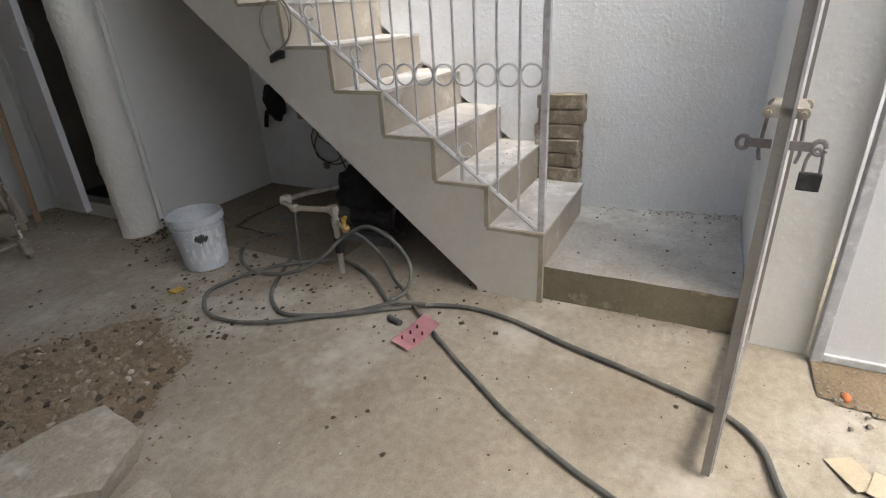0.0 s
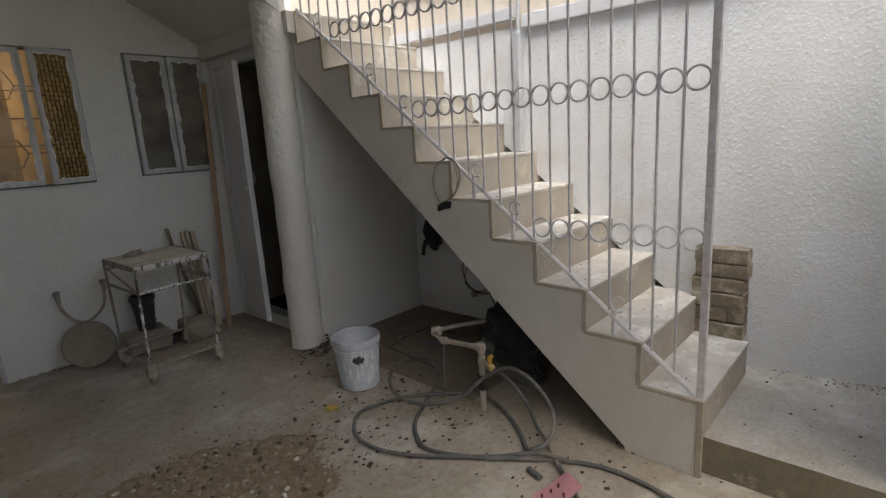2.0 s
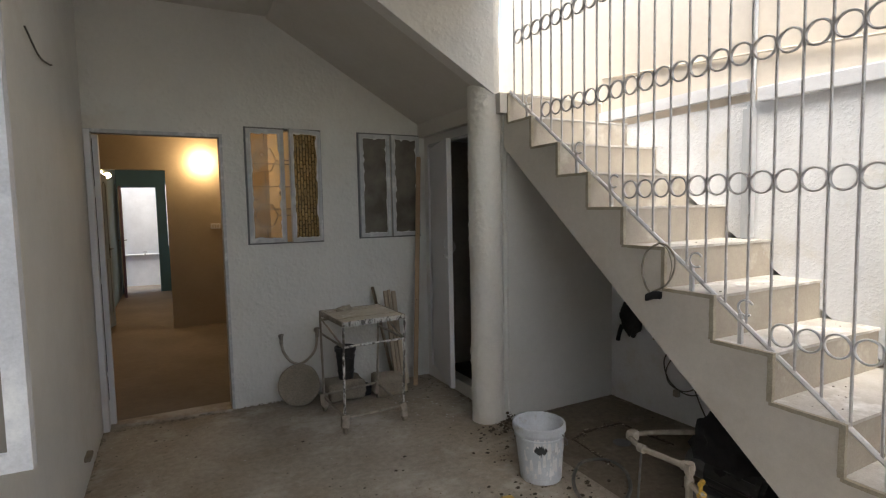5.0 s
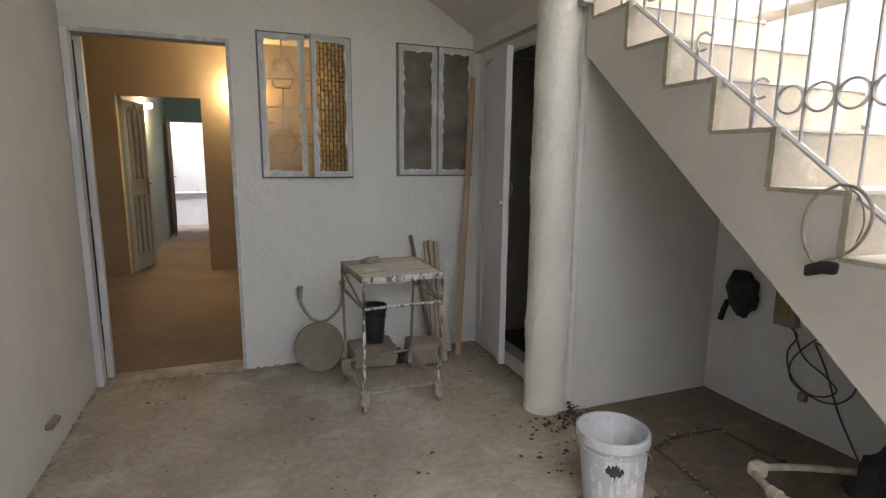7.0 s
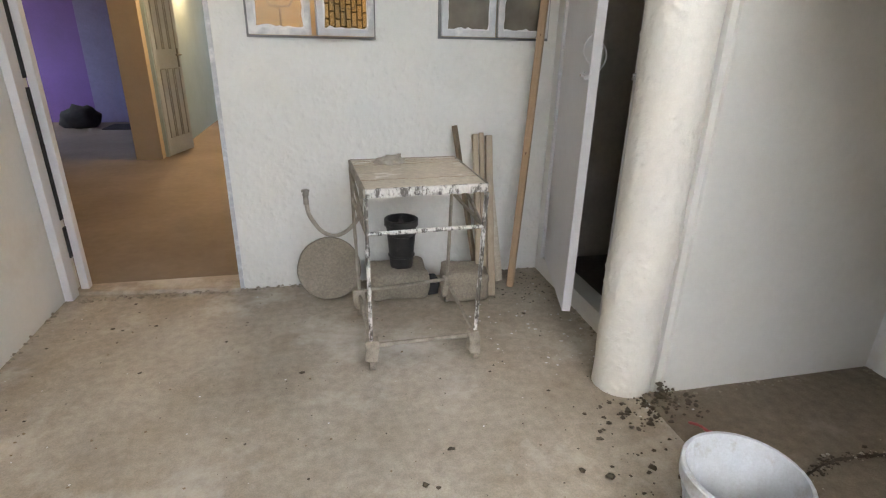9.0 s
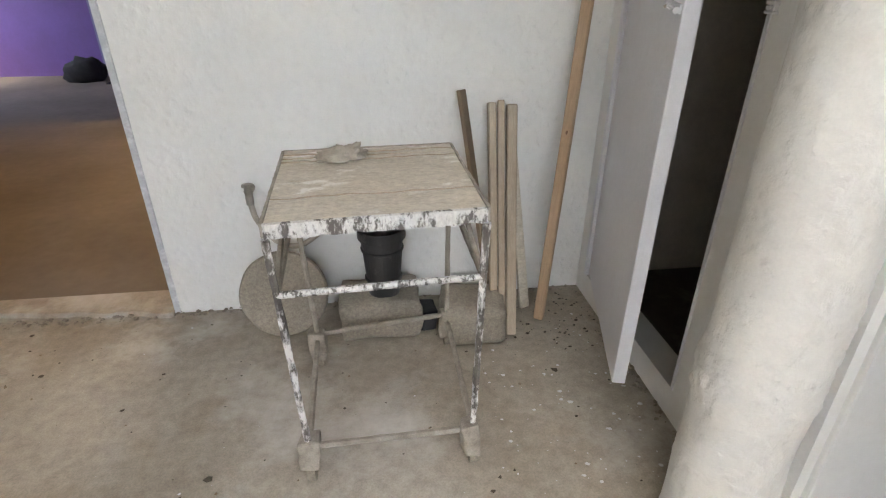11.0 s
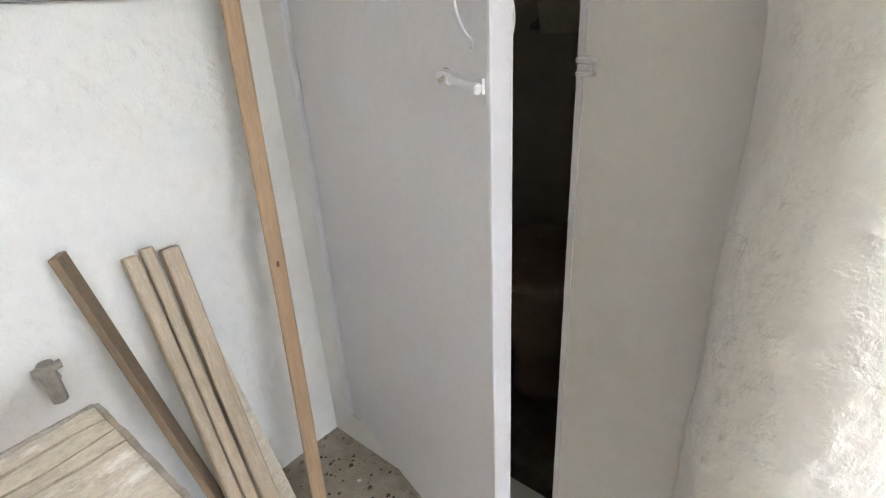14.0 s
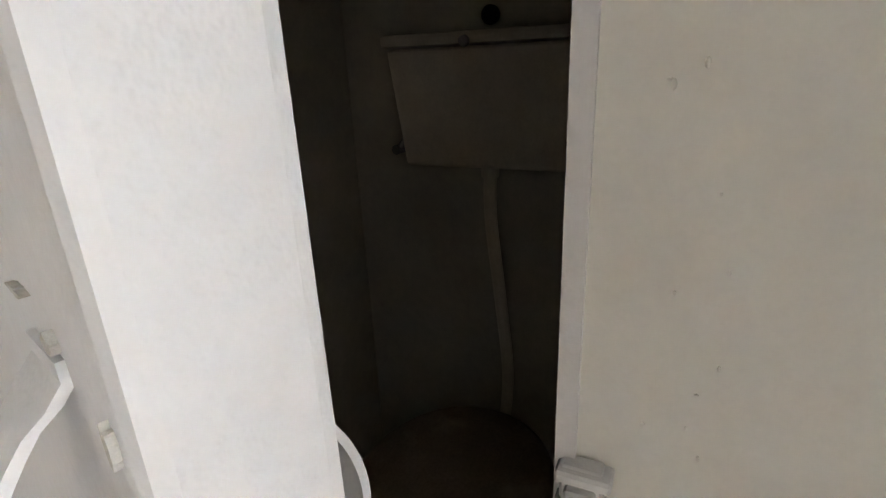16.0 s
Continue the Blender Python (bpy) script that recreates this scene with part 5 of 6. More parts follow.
run = [(x, y, 0.0108) for x, y in run] + [(1.40, 2.76, 0.035), (1.35, 2.57, 0.045), (1.40, 2.42, 0.06), (1.49, 2.31, 0.11), (1.55, 2.21, 0.21), (1.575, 2.09, 0.28), (1.555, 1.98, 0.285), (1.535, 1.88, 0.245), (1.51, 1.80, 0.17), (1.47, 1.775, 0.10), (1.42, 1.79, 0.055), (1.37, 1.83, 0.038)]
part("run", tubes((curve_points(run, 8), R), seg=10), HOSE, t, smooth=True)
coil = [(1.39, 1.86), (1.51, 1.99), (1.61, 2.14), (1.675, 2.30), (1.64, 2.42), (1.50, 2.53), (1.38, 2.64), (1.27, 2.74), (1.14, 2.75), (1.01, 2.62), (0.985, 2.45), (1.04, 2.28), (1.15, 2.11), (1.27, 1.95), (1.37, 1.79), (1.40, 1.66)]
part("coil", tubes((curve_points([(x, y, 0.0108 + (0.027 if y > 2.5 and 1.3 < x < 1.55 else 0.0) + (0.027 if k > 13 else 0.0)) for k, (x, y) in enumerate(coil)], 8), R), seg=10), HOSE, t, smooth=True)
lead = [(1.57, 2.15, 0.255), (1.60, 2.08, 0.19), (1.615, 2.0, 0.09), (1.56, 1.92, 0.03), (1.46, 1.80, 0.035)] + [(x, y, 0.0108) for x, y in ((1.34, 1.655), (1.23, 1.52), (1.12, 1.38), (1.02, 1.24), (0.915, 1.09), (0.80, 0.88), (0.745, 0.755), (0.66, 0.56), (0.5, 0.32), (0.3, 0.05))]
part("lead", tubes((curve_points(lead, 8), 0.009), seg=10), HOSE, t, smooth=True)
solid("pipe_stub", tubes(([(1.285, 1.785, 0.012), (1.262, 1.715, 0.012)], 0.013), seg=12), DARKSTEEL, "short dark offcut of hose on the floor", "hose offcut")


def pump():
    t = thing("water_pump", (2.02, 2.3, 0), "grimy black electric water pump under the stairs", "pump")
    part("motor", tubes(([(2.0, 2.15, 0.16), (2.0, 2.42, 0.16)], 0.095), ([(2.0, 2.13, 0.16), (2.0, 2.15, 0.16)], 0.08), seg=20), BLACKPLASTIC, t)
    for k in range(10):
        a = k * math.pi / 5
        c, s = math.cos(a), math.sin(a)
        part("fin", tubes(([(2.0 + 0.1 * c, 2.17, 0.16 + 0.1 * s), (2.0 + 0.1 * c, 2.40, 0.16 + 0.1 * s)], 0.006), seg=4), BLACKPLASTIC, t)
    part("pump_head", tubes(([(2.0, 2.42, 0.16), (2.0, 2.54, 0.16)], 0.075), ([(2.0, 2.5, 0.16), (2.0, 2.5, 0.33)], 0.024), seg=16), DARKSTEEL, t)
    part("base", bevel(boxes((1.92, 2.08, 2.16, 2.5, 0.0, 0.06)), 0.006), DARKSTEEL, t)
    bm = bmesh.new()
    bmesh.ops.create_icosphere(bm, subdivisions=4, radius=1)
    for v in bm.verts:
        n = v.co.copy()
        v.co = Vector((n.x * 0.16, n.y * 0.20, n.z * 0.15)) * (1 + 0.35 * noise.noise(n * 2.3) + 0.12 * noise.noise(n * 6))
    bm.transform(pose(2.03, 2.33, 0.30))
    solid("pump_cover", bm, BLACKCLOTH, "black cloth draped over the water pump", "cloth", smooth=True)
    p = thing("suction_pipe", (1.7, 2.6, 0), "bent dusty pipe leading to the pump", "pipe")
    part("pipe", tubes((curve_points([(1.60, 2.54, 0.318), (1.64, 2.63, 0.33), (1.76, 2.61, 0.33), (1.9, 2.56, 0.32), (2.0, 2.5, 0.32)]), 0.013), seg=10), DUSTYSTEEL, p)
    part("joint", chunk(1.625, 1.67, 2.605, 2.65, 0.31, 0.36, 0.012, 4, 3, w=0.015), PVC, p, "taped cream pipe joint")
    part("riser", tubes(([(1.56, 2.52, 0.0), (1.598, 2.53, 0.31)], 0.006), seg=6), DARKSTEEL, p)


pump()

# ---- things in the alcove ----
bm = bmesh.new()
bmesh.ops.create_icosphere(bm, subdivisions=4, radius=1)
for v in bm.verts:
    n = v.co.copy()
    v.co = Vector((n.x * 0.045, n.y * (0.09 + 0.02 * n.z), n.z * 0.125)) * (1 + 0.3 * noise.noise(n * 2.0 + Vector((5, 0, 0))) + 0.12 * noise.noise(n * 6))
tail = curve_points([(0, 0.085, -0.06), (-0.01, 0.1, -0.12), (-0.01, 0.115, -0.18)])
tube(bm, tail, 0.016, 8)
bm.transform(pose(2.615, 3.53, 0.655))
solid("hanging_bag", bm, BLACKCLOTH, "black cloth bag hanging on the alcove wall", "bag", smooth=True)
t = thing("wall_junction", (2.66, 3.28, 0.62), "dusty junction box with a dark cable on the wall", "junction box")
part("box", chunk(2.615, 2.66, 3.22, 3.34, 0.54, 0.72, 0.008, 6, 2), STONE, t)
part("clip", chunk(2.60, 2.62, 3.25, 3.31, 0.60, 0.69, 0.004, 7, 2), mat("ochre_tape", (0.3, 0.26, 0.08), 0.7), t, "faded yellow tape")
part("cable", tubes((curve_points([(2.64, 3.27, 0.55), (2.645, 3.22, 0.5), (2.645, 3.26, 0.40), (2.645, 3.22, 0.28), (2.645, 3.10, 0.22), (2.64, 2.98, 0.25), (2.64, 2.92, 0.36), (2.64, 3.0, 0.47), (2.645, 3.12, 0.5)]), 0.0045), (curve_points([(2.645, 3.13, 0.5), (2.63, 3.05, 0.38), (2.64, 2.98, 0.2), (2.6, 2.86, 0.06), (2.45, 2.7, 0.02)]), 0.0045), (curve_points([(2.64, 3.25, 0.56), (2.62, 3.16, 0.42), (2.63, 3.06, 0.36), (2.64, 3.0, 0.3), (2.63, 3.08, 0.24), (2.63, 3.2, 0.26), (2.635, 3.23, 0.36), (2.64, 3.14, 0.5), (2.64, 3.05, 0.56)]), 0.004)), CABLE, t, "dangling black cable loop")
part("plug", chunk(2.62, 2.655, 3.13, 3.17, 0.18, 0.23, 0.004, 3, 1), DUSTYSTEEL, t)
t = thing("strap", (1.64, 2.5, 1.06), "frayed grey strap hanging from the stair rail", "strap")
part("loop", tubes((curve_points([(1.668, 2.50, 1.31), (1.648, 2.55, 1.27), (1.644, 2.575, 1.19), (1.644, 2.56, 1.12), (1.644, 2.53, 1.075)]), 0.0055), (curve_points([(1.668, 2.50, 1.31), (1.655, 2.44, 1.30), (1.648, 2.395, 1.25), (1.646, 2.40, 1.18), (1.646, 2.44, 1.12), (1.644, 2.51, 1.08)]), 0.005), (curve_points([(1.668, 2.47, 1.30), (1.65, 2.43, 1.275), (1.648, 2.41, 1.21), (1.65, 2.425, 1.15)]), 0.0025), seg=6), DUSTYSTEEL, t)
pad = chunk(1.632, 1.652, 2.455, 2.555, 1.045, 1.085, 0.012, 8, 3)
for v in pad.verts:
    v.co.z -= 0.35 * max(0, v.co.y - 2.50)
part("pad", pad, BLACKCLOTH, t, "dark worn leather tongue")
solid("floor_drain", lathe([(0.055, 0.0), (0.055, 0.004), (0.045, 0.005), (0.04, 0.002)], 24, (2.08, 3.105, 0.004)), DARKSTEEL, "round floor drain in the alcove", "drain")

t = thing("downpipe", (2.46, 2.58, 1.2), "grey plastic downpipe fixed to the stair wall", "downpipe")
part("pipe", tubes(([(2.465, 2.585, 1.25), (2.465, 2.57, 2.02)], 0.02), ([(2.48, 2.57, 2.02), (2.49, 2.56, 3.4)], 0.012), seg=12), GREYPIPE, t)
part("sleeve", boxes((2.44, 2.485, 2.55, 2.60, 1.3, 2.0)), GREYPIPE, t)
solid("wall_cable", tubes((curve_points([(2.495, 0.9, 2.1), (2.495, 1.66, 2.19), (2.495, 2.3, 2.27), (2.495, 2.95, 2.345), (2.495, 3.7, 2.42)]), 0.007)), CREAM, "thin painted cable running up the stair wall", "cable")

# ---- floor clutter ----
bm = bmesh.new()
c = [(1.135, 1.685), (1.10, 1.58), (1.29, 1.535), (1.342, 1.636)]
N = 10
g = []
for i in range(N + 1):
    row = []
    for j in range(N + 1):
        u, v = i / N, j / N
        p = Vector((*c[0], 0)).lerp(Vector((*c[3], 0)), u).lerp(Vector((*c[1], 0)).lerp(Vector((*c[2], 0)), u), v)
        p.z = 0.012 + 0.03 * max(0, u - 0.3) ** 1.1 + 0.003 * noise.noise(p * 20)
        row.append(bm.verts.new(p))
    g.append(row)
for i in range(N):
    for j in range(N):
        bm.faces.new((g[i][j], g[i + 1][j], g[i + 1][j + 1], g[i][j + 1]))
bmesh.ops.solidify(bm, geom=list(bm.faces), thickness=0.0015)
pk = solid("pink_packet", bm, PINK, "flattened pink paper packet on the floor", "packet")
for u, v in ((0.2, 0.25), (0.42, 0.3), (0.62, 0.3), (0.3, 0.75), (0.55, 0.75)):
    p = Vector((*c[0], 0)).lerp(Vector((*c[3], 0)), u).lerp(Vector((*c[1], 0)).lerp(Vector((*c[2], 0)), u), v)
    z = 0.0145 + 0.03 * max(0, u - 0.3) ** 1.1
    part("print_mark", boxes((-0.012, 0.012, -0.004, 0.004, z, z + 0.0015), m=pose(p.x, p.y, 0, 0, 0, 30)), MAROON, pk)

bm = bmesh.new()
top = [(-0.30, 2.40), (-0.1, 2.45), (0.09, 2.38), (0.23, 2.355), (0.355, 2.305), (0.345, 2.22), (0.33, 2.07), (0.24, 2.03), (0.135, 1.985), (0.03, 2.10), (-0.12, 2.13), (-0.3, 2.16)]
lo = [bm.verts.new((0.02 + (x - 0.02) * 0.9, 2.24 + (y - 2.24) * 0.84, 0.0)) for x, y in top]
hi = [bm.verts.new((x, y, 0.098 + 0.012 * noise.noise(Vector((x * 7, y * 7, 0))))) for x, y in top]
bm.faces.new(hi), bm.faces.new(lo[::-1])
for k in range(len(top)):
    bm.faces.new((lo[k], lo[(k + 1) % len(top)], hi[(k + 1) % len(top)], hi[k]))
bmesh.ops.triangulate(bm, faces=list(bm.faces))
bmesh.ops.subdivide_edges(bm, edges=list(bm.edges), cuts=3)
for v in bm.verts:
    v.co += noise.noise_vector(v.co * 18) * 0.007
    v.co.z = max(v.co.z, 0.0)
solid("broken_slab", bm, SLAB, "broken piece of concrete slab on the dirt", "concrete slab", "broken concrete")
solid("broken_slab", chunk(0.10, 0.235, 1.86, 1.97, 0.0, 0.045, 0.010, 12, 4, w=0.01), SLAB, "small flat concrete fragment beside the larger slab", "concrete slab", "broken concrete")

setting("alcove_floor", uneven_floor(1.60, 2.66, 2.35, 3.77, 0.04, 0.006, 0.006), ALCOVE, "stained brown screed floor under the stairs", "floor", True)
# dug-up patch of dirt
def dirt_height(x, y):
    """Height of the dirt over the floor, or None beyond its edge."""
    dx, dy = (x - 0.14) / 0.72, (y - 2.68) / 0.47
    d = dx * dx + dy * dy + 0.35 * noise.noise(Vector((x * 4, y * 4, 3)))
    if d >= 1.0:
        return None
    return 0.004 + 0.05 * (1 - d) * (0.5 + 0.5 * abs(noise.noise(Vector((x * 14, y * 14, 0))))) + 0.006 * noise.noise(Vector((x * 40, y * 40, 0)))


def on_dirt(spots):
    return [(x, y, max(0.0, (dirt_height(x, y) or 0.003) - 0.002)) for x, y, z in spots]


rr = random.Random(11)
bm = bmesh.new()
NX = 90
g = {}
for i in range(NX + 1):
    for j in range(NX + 1):
        x, y = -0.75 + 1.75 * i / NX, 2.05 + 1.3 * j / NX
        h = dirt_height(x, y)
        if h is not None:
            g[i, j] = bm.verts.new((x, y, h))
for (i, j) in list(g):
    if all(k in g for k in ((i + 1, j), (i, j + 1), (i + 1, j + 1))):
        bm.faces.new((g[i, j], g[i + 1, j], g[i + 1, j + 1], g[i, j + 1]))
tagged(mesh_object("dirt_patch", bm, DIRT, True), "patch of loose brown dirt over the concrete", "dirt", "", "stuff")


bm = bmesh.new()
g = {}
for i in range(31):
    for j in range(41):
        x, y = 1.02 + 0.62 * i / 30, -0.75 + 0.95 * j / 40
        edge_x = 1.36 - 0.25 * (0.1 - y) + 0.06 * noise.noise(Vector((x * 6, y * 6, 8)))
        if x > edge_x:
            g[i, j] = bm.verts.new((x, y, 0.002 + 0.012 * min(1, (x - edge_x) * 8) * (0.6 + 0.6 * noise.noise(Vector((x * 16, y * 16, 1)))) + 0.003 * noise.noise(Vector((x * 45, y * 45, 0)))))
for (i, j) in list(g):
    if all(k in g for k in ((i + 1, j), (i, j + 1), (i + 1, j + 1))):
        bm.faces.new((g[i, j], g[i + 1, j], g[i + 1, j + 1], g[i, j + 1]))
tagged(mesh_object("gate_soil", bm, DIRT, True), "patch of loose soil in front of the entrance gate", "dirt", "", "stuff")


def pebbles(name, spots, smin, smax, material, label, flat=0.6, seed=1, kind="stuff"):
    r = random.Random(seed)
    verts, faces = [], []
    for x, y, z in spots:
        s = smin + (smax - smin) * r.random() ** 3
        a = r.random() * 6.28
        base = len(verts)
        pts = []
        for k in range(5):
            b = a + k * 6.28 / 5 + r.uniform(-0.4, 0.4)
            pts.append((x + s * r.uniform(0.6, 1.2) * math.cos(b), y + s * r.uniform(0.5, 1.0) * math.sin(b)))
        verts += [(p[0], p[1], z) for p in pts] + [(x + (p[0] - x) * 0.6, y + (p[1] - y) * 0.6, z + s * flat * r.uniform(0.6, 1.2)) for p in pts]
        faces += [tuple(base + 5 + k for k in range(5))] + [(base + k, base + (k + 1) % 5, base + 5 + (k + 1) % 5, base + 5 + k) for k in range(5)]
    me = bpy.data.meshes.new(name)
    me.from_pydata(verts, [], faces)
    me.materials.append(material)
    return tagged(new(name, me), label, name.replace("_", " "), "", kind)


def scatter(n, seed, x0, x1, y0, y1, z=0.001, keep=None):
    r = random.Random(seed)
    out = []
    while len(out) < n:
        x, y = r.uniform(x0, x1), r.uniform(y0, y1)
        if keep is None or keep(x, y, r):
            out.append((x, y, z))
    return out


inpatch = lambda x, y, r: ((x - 0.12) / 0.76) ** 2 + ((y - 2.68) / 0.48) ** 2 < 0.3 + r.random() * 0.8
pebbles("rubble_stones", on_dirt(scatter(2600, 1, -0.65, 1.0, 2.1, 3.3, 0.016, inpatch)), 0.002, 0.031, RUBBLE, "small stones and rubble in the dirt", seed=2)
pebbles("pale_chips", on_dirt(scatter(350, 4, -0.6, 1.0, 2.1, 3.3, 0.022, inpatch)), 0.002, 0.022, SLAB, "pale mortar chips in the dirt", seed=3)
pebbles("dirt_clods", on_dirt(scatter(900, 14, -0.65, 1.0, 2.1, 3.3, 0.014, inpatch)), 0.003, 0.016, DIRT, "brown dirt clods in the rubble", seed=13)
notstair = lambda x, y, r: not (1.62 < x and y < 1.25 and y > 0.4)
pebbles("leaf_litter", scatter(170, 6, -0.8, 1.6, 0.2, 4.9, 0.001, notstair), 0.004, 0.016, LEAFBIT, "dry leaf bits scattered over the floor", 0.2, 5)
pebbles("alcove_litter", scatter(150, 7, 1.2, 2.6, 2.5, 3.7, 0.001) + scatter(50, 8, 1.3, 1.8, 3.3, 3.75, 0.001), 0.004, 0.018, LEAFBIT, "dark dry leaves and dirt in the alcove", 0.25, 6)
pebbles("hose_litter", scatter(190, 71, 0.85, 1.75, 2.2, 3.1, 0.001) + scatter(60, 72, 1.2, 1.7, 1.3, 2.1, 0.001), 0.003, 0.02, LEAFBIT, "dead leaves and twigs caught round the hose", 0.3, 73)
pebbles("hose_dust", scatter(160, 74, 0.9, 1.75, 2.1, 3.1, 0.001), 0.003, 0.014, STONE, "grey mortar bits round the hose", 0.4, 75)
pebbles("white_flecks", scatter(260, 9, -0.8, 2.5, 0.2, 4.9, 0.001, lambda x, y, r: x < 1.6), 0.001, 0.006, PUTTY, "white plaster flecks on the floor", 0.3, 7)
pebbles("platform_litter", scatter(90, 10, 1.75, 2.6, 0.46, 1.2, 0.162, lambda x, y, r: r.random() < 0.25 + 0.75 * (x > 2.5)), 0.003, 0.012, LEAFBIT, "dry leaf bits on the stair platform", 0.3, 8)
pebbles("gate_gravel", scatter(420, 12, 0.95, 1.62, -0.6, 0.2, 0.006, lambda x, y, r: x > 1.2 + 0.3 * r.random()), 0.003, 0.014, STONE, "gravel and grit by the entrance gate", 0.5, 9)
pebbles("column_litter", scatter(110, 22, 1.45, 1.8, 3.6, 3.76, 0.001), 0.005, 0.018, LEAFBIT, "dry leaves heaped at the column foot", 0.5, 10)
solid("yellow_wrapper", chunk(1.07, 1.13, 2.90, 2.95, 0.002, 0.014, 0.010, 3, 2, w=0.004), YELLOW, "crumpled yellow wrapper on the floor", "wrapper")
bm = bmesh.new()
bmesh.ops.create_icosphere(bm, subdivisions=3, radius=0.017, matrix=Matrix.Translation((1.43, 0.12, 0.013)) @ Matrix.Diagonal((1.3, 0.8, 0.75, 1)))
solid("orange_shell", bm, ORANGE, "small dried orange peel on the ground", "peel", smooth=True)
t = thing("torn_cardboard", (1.09, 0.14, 0.0), "torn pale cardboard pieces on the floor", "cardboard")
part("piece", rough_up(boxes((-0.06, 0.06, -0.04, 0.04, 0.004, 0.007), m=pose(1.09, 0.15, 0, 0, 3, 30)), 0.004), CARD, t)
part("piece", rough_up(boxes((-0.05, 0.05, -0.03, 0.03, 0.008, 0.011), m=pose(1.06, 0.09, 0, 2, 0, -20)), 0.004), CARD, t)

# ---- dirt where walls meet the floor ----
def grime(seed, x0, x1, y0, y1, n):
    return scatter(n, seed, x0, x1, y0, y1, 0.001)


edge = grime(31, -0.84, 1.65, 4.955, 5.0, 260) + grime(32, -0.845, -0.815, 2.0, 5.0, 130) + grime(33, 1.7, 2.65, 3.72, 3.76, 120) + grime(34, 2.6, 2.655, 2.6, 3.75, 90) + grime(35, 1.62, 1.66, 3.98, 4.95, 80)
pebbles("mortar_crumbs", edge, 0.004, 0.016, STONE, "crumbs of mortar and dust along the wall base", 0.5, 41)
pebbles("platform_crumbs", scatter(160, 36, 2.5, 2.615, 0.45, 1.2, 0.162) + scatter(60, 37, 1.62, 1.74, 0.45, 1.2, 0.001), 0.003, 0.012, CEMENT_BARE, "crumbled plaster at the foot of the wall", 0.5, 42)
bm = bmesh.new()
prev = None
for i in range(61):
    x = -0.83 + 0.82 * i / 60
    ya = 4.965 + 0.02 * noise.noise(Vector((x * 9, 0, 0))) + 0.09 * (1 - i / 60)
    cur = [bm.verts.new((x, ya, 0.0)), bm.verts.new((x, ya + 0.012, 0.014 + 0.006 * noise.noise(Vector((x * 20, 4, 0))))), bm.verts.new((x, 5.16, 0.012))]
    if prev:
        bm.faces.new((prev[0], cur[0], cur[1], prev[1])), bm.faces.new((prev[1], cur[1], cur[2], prev[2]))
    prev = cur
setting("threshold", bm, CONCRETE, "broken cement threshold edge in the doorway", "threshold")
solid("pipe_stub", chunk(-0.846, -0.815, 4.15, 4.27, 0.15, 0.175, 0.006, 3, 2, w=0.006), STONE, "broken pipe stub sticking out of the wall base", "pipe stub")
solid("loose_wire", tubes((curve_points([(-0.842, 3.5, 2.26), (-0.83, 3.67, 2.19), (-0.825, 3.85, 2.2), (-0.84, 4.03, 2.24)]), 0.004)), CABLE, "short loose black wire on the wall", "wire")
pebbles("dark_stones", on_dirt(scatter(480, 51, -0.6, 1.0, 2.1, 3.3, 0.024, inpatch)), 0.003, 0.022, LEAFBIT, "dark gravel and charred bits in the dirt", 0.7, 52)
pebbles("dark_crumbs", scatter(420, 53, -0.8, 1.6, 0.1, 4.9, 0.001, notstair), 0.0015, 0.006, LEAFBIT, "tiny dark crumbs on the floor", 0.5, 54)
pebbles("tan_crumbs", scatter(420, 55, -0.8, 1.6, 0.1, 4.9, 0.001, notstair), 0.0015, 0.007, DIRT, "brown dirt crumbs on the floor", 0.5, 56)
pebbles("stair_crumbs", [(x, Y0 + DY * k + 0.02 + (y - 0.1) * 1.0, Z0 + DZ * k + 0.002) for k in range(8) for x, y, z in scatter(16, 60 + k, 1.68, 2.46, 0.1, 0.31)], 0.002, 0.008, CEMENT_BARE, "plaster crumbs lying on the stair treads", 0.5, 57)

# ---- blisters in the whitewash beside the toilet door ----
bm = bmesh.new()
rr = random.Random(81)
for k in range(26):
    y, z = 4.195 - 0.05 * rr.random() ** 2, rr.uniform(0.95, 1.6)
    bmesh.ops.create_icosphere(bm, subdivisions=2, radius=1, matrix=Matrix.Translation((1.6595, y, z)) @ Matrix.Diagonal((0.0008, rr.uniform(0.0005, 0.0011), rr.uniform(0.0006, 0.0022), 1)))
tagged(mesh_object("paint_blisters", bm, SMOOTHWALL, True), "small blisters and drips in the whitewash", "paint blisters", "", "stuff")

# ---- alcove joints, column foot and small bits ----
def along_line(points, n, spread, z, seed):
    """Spots strewn along a bent line."""
    r = random.Random(seed)
    out = []
    for (xa, ya), (xb, yb) in zip(points, points[1:]):
        for k in range(n):
            u = r.random()
            out.append((xa + (xb - xa) * u + r.gauss(0, spread), ya + (yb - ya) * u + r.gauss(0, spread), z))
    return out


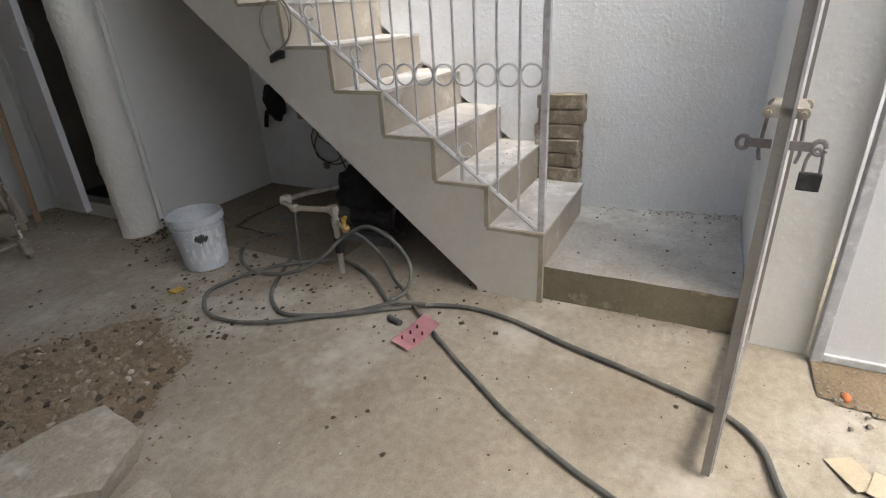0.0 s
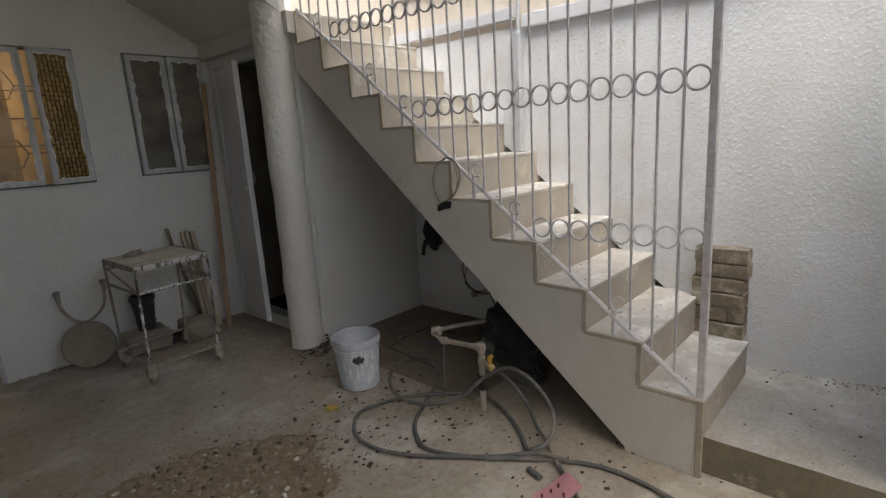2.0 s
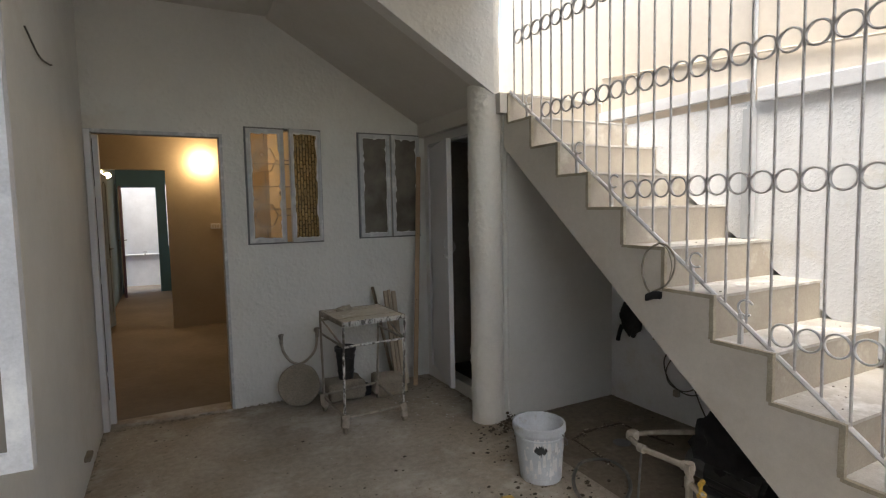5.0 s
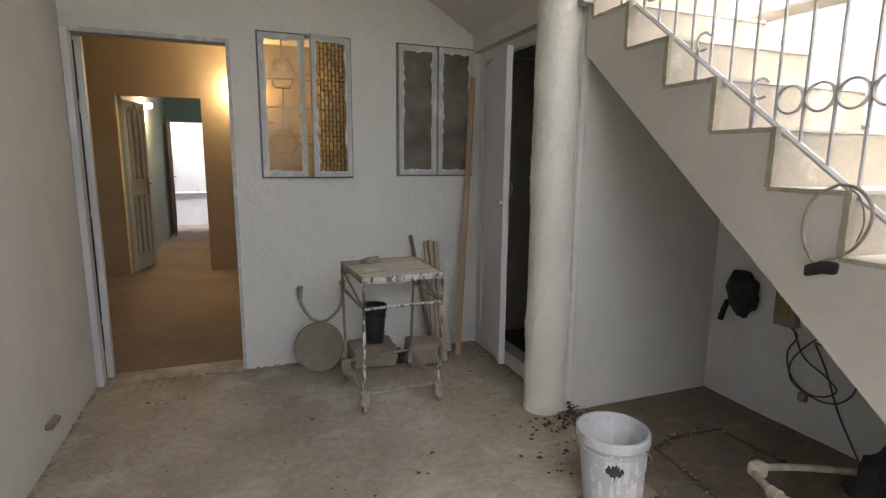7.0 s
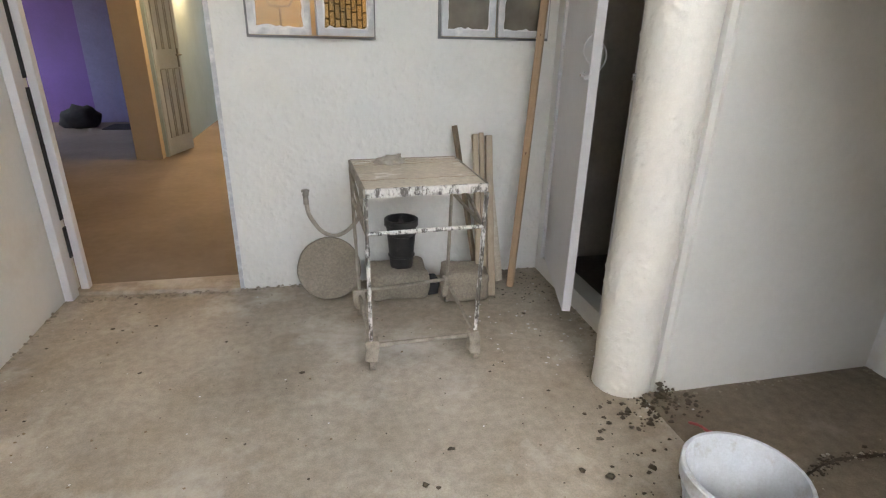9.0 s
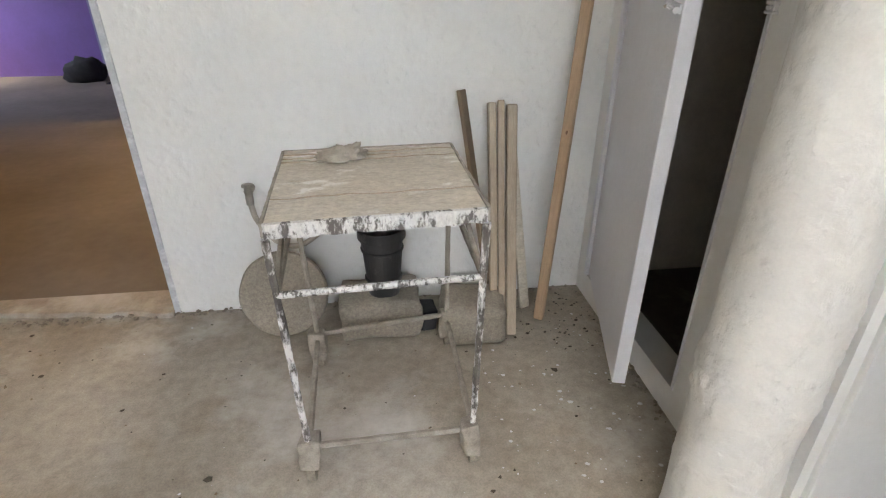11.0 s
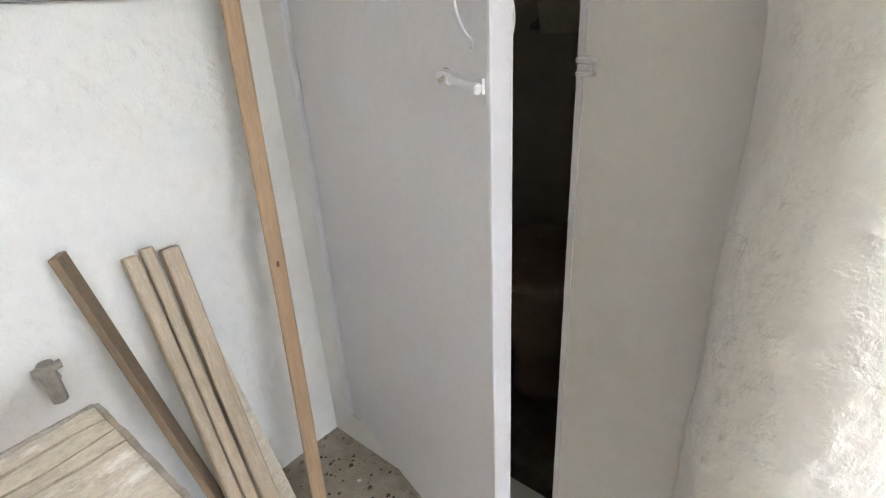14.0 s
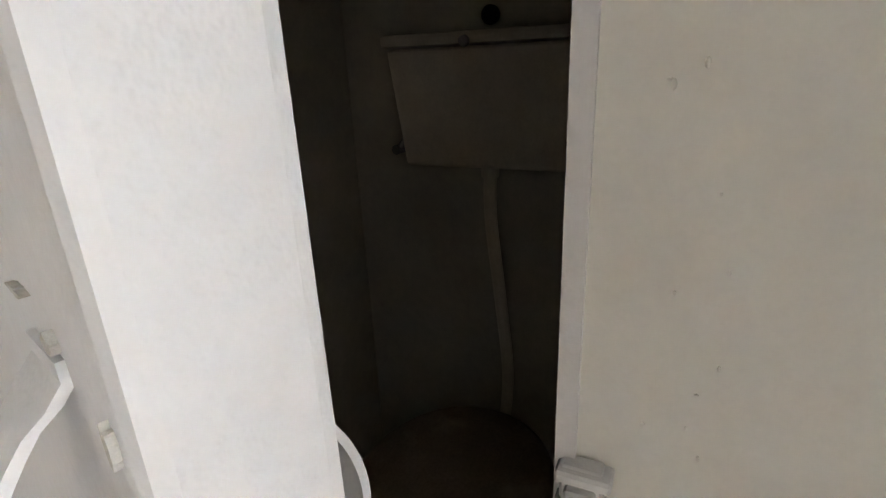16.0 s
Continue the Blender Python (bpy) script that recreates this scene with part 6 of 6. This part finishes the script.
def joint(name, points, seed):
    """A dirt-filled joint between two casts of the screed."""
    bm = bmesh.new()
    prev = None
    line = []
    for a, b in zip(points, points[1:]):
        line += [Vector((*a, 0)).lerp(Vector((*b, 0)), k / 24) for k in range(25)]
    for i, c in enumerate(line):
        d = (line[min(i + 1, len(line) - 1)] - line[max(i - 1, 0)]).normalized()
        side = Vector((-d.y, d.x, 0))
        c = c + side * 0.006 * noise.noise(c * 17 + Vector((seed, 0, 0)))
        half = 0.0035 + 0.004 * abs(noise.noise(c * 30))
        cur = [bm.verts.new((c.x - side.x * half, c.y - side.y * half, 0.006)), bm.verts.new((c.x, c.y, 0.0155)), bm.verts.new((c.x + side.x * half, c.y + side.y * half, 0.006))]
        if prev:
            bm.faces.new((prev[0], cur[0], cur[1], prev[1])), bm.faces.new((prev[1], cur[1], cur[2], prev[2]))
        prev = cur
    tagged(mesh_object(name, bm, LEAFBIT), "dark dirt filling a joint in the screed", "dirt", "", "stuff")


JOINTS = [[(1.80, 2.90), (1.845, 3.29), (2.03, 3.335), (2.29, 3.32)], [(2.29, 3.32), (2.30, 3.08), (2.325, 2.92)]]
for k, line in enumerate(JOINTS):
    joint("dirt_joint", line, k)
pebbles("joint_litter", along_line(JOINTS[0], 60, 0.012, 0.011, 91) + along_line(JOINTS[1], 40, 0.012, 0.011, 92), 0.003, 0.013, LEAFBIT, "dead leaves and grit caught in the screed joints", 0.35, 93)
pebbles("joint_chips", along_line(JOINTS[0], 18, 0.02, 0.011, 94), 0.003, 0.011, SLAB, "pale chips along the screed joints", 0.4, 95)
r_foot = random.Random(96)
spots = [(1.676 + r_foot.gauss(0, 0.014), 3.735 + r_foot.gauss(0, 0.012), 0.001 + 0.07 * r_foot.random() ** 2) for k in range(90)] + [(1.66 + r_foot.gauss(0, 0.05), 3.69 + r_foot.gauss(0, 0.028), 0.002) for k in range(120)]
pebbles("foot_leaves", spots, 0.004, 0.013, LEAFBIT, "dead leaves stuffed behind the column foot", 0.8, 97)
pebbles("foot_chips", [(x + 0.01, y - 0.01, 0.002) for x, y, z in spots[90:140]], 0.003, 0.010, PUTTY, "white flakes among the dead leaves", 0.4, 98)
bm = bmesh.new()
foil = curve_points([(1.675, 3.585, 0.010), (1.70, 3.56, 0.013), (1.715, 3.53, 0.010), (1.745, 3.50, 0.012), (1.76, 3.47, 0.009)], 5)
tube(bm, foil, [0.004 + 0.005 * abs(math.sin(k * 1.3)) for k in range(len(foil))], 7, False, 0.5)
solid("red_wrapper", bm, mat("red_foil", (0.42, 0.1, 0.09), 0.5, (0.3, 0.06, 0.06), 40, bump=0.4), "crumpled strip of red wrapper on the floor", "wrapper")
bm = tubes(([(2.655, 3.72, 1.03), (2.652, 3.50, 0.995)], 0.012), seg=10)
solid("conduit_stub", bm, PVC, "short cream conduit run on the alcove wall", "conduit")
fringe = lambda x, y, r: dirt_height(x, y) is None and ((x - 0.14) / 0.72) ** 2 + ((y - 2.68) / 0.47) ** 2 < 1.0 + 1.2 * r.random() ** 2
pebbles("dirt_fringe", scatter(900, 101, -0.8, 1.3, 1.95, 3.6, 0.001, fringe), 0.002, 0.009, DIRT, "loose brown crumbs spilled round the dirt patch", 0.5, 102)
pebbles("corner_grit", scatter(90, 103, 1.44, 1.64, 4.55, 4.95, 0.001) + scatter(60, 104, 1.2, 1.5, 4.6, 4.95, 0.001), 0.002, 0.009, LEAFBIT, "dark grit swept into the corner by the door", 0.4, 105)
pebbles("plaster_spots", scatter(120, 106, 1.1, 1.65, 4.0, 4.8, 0.001), 0.002, 0.010, PUTTY, "dried plaster spots on the floor by the door", 0.15, 107)
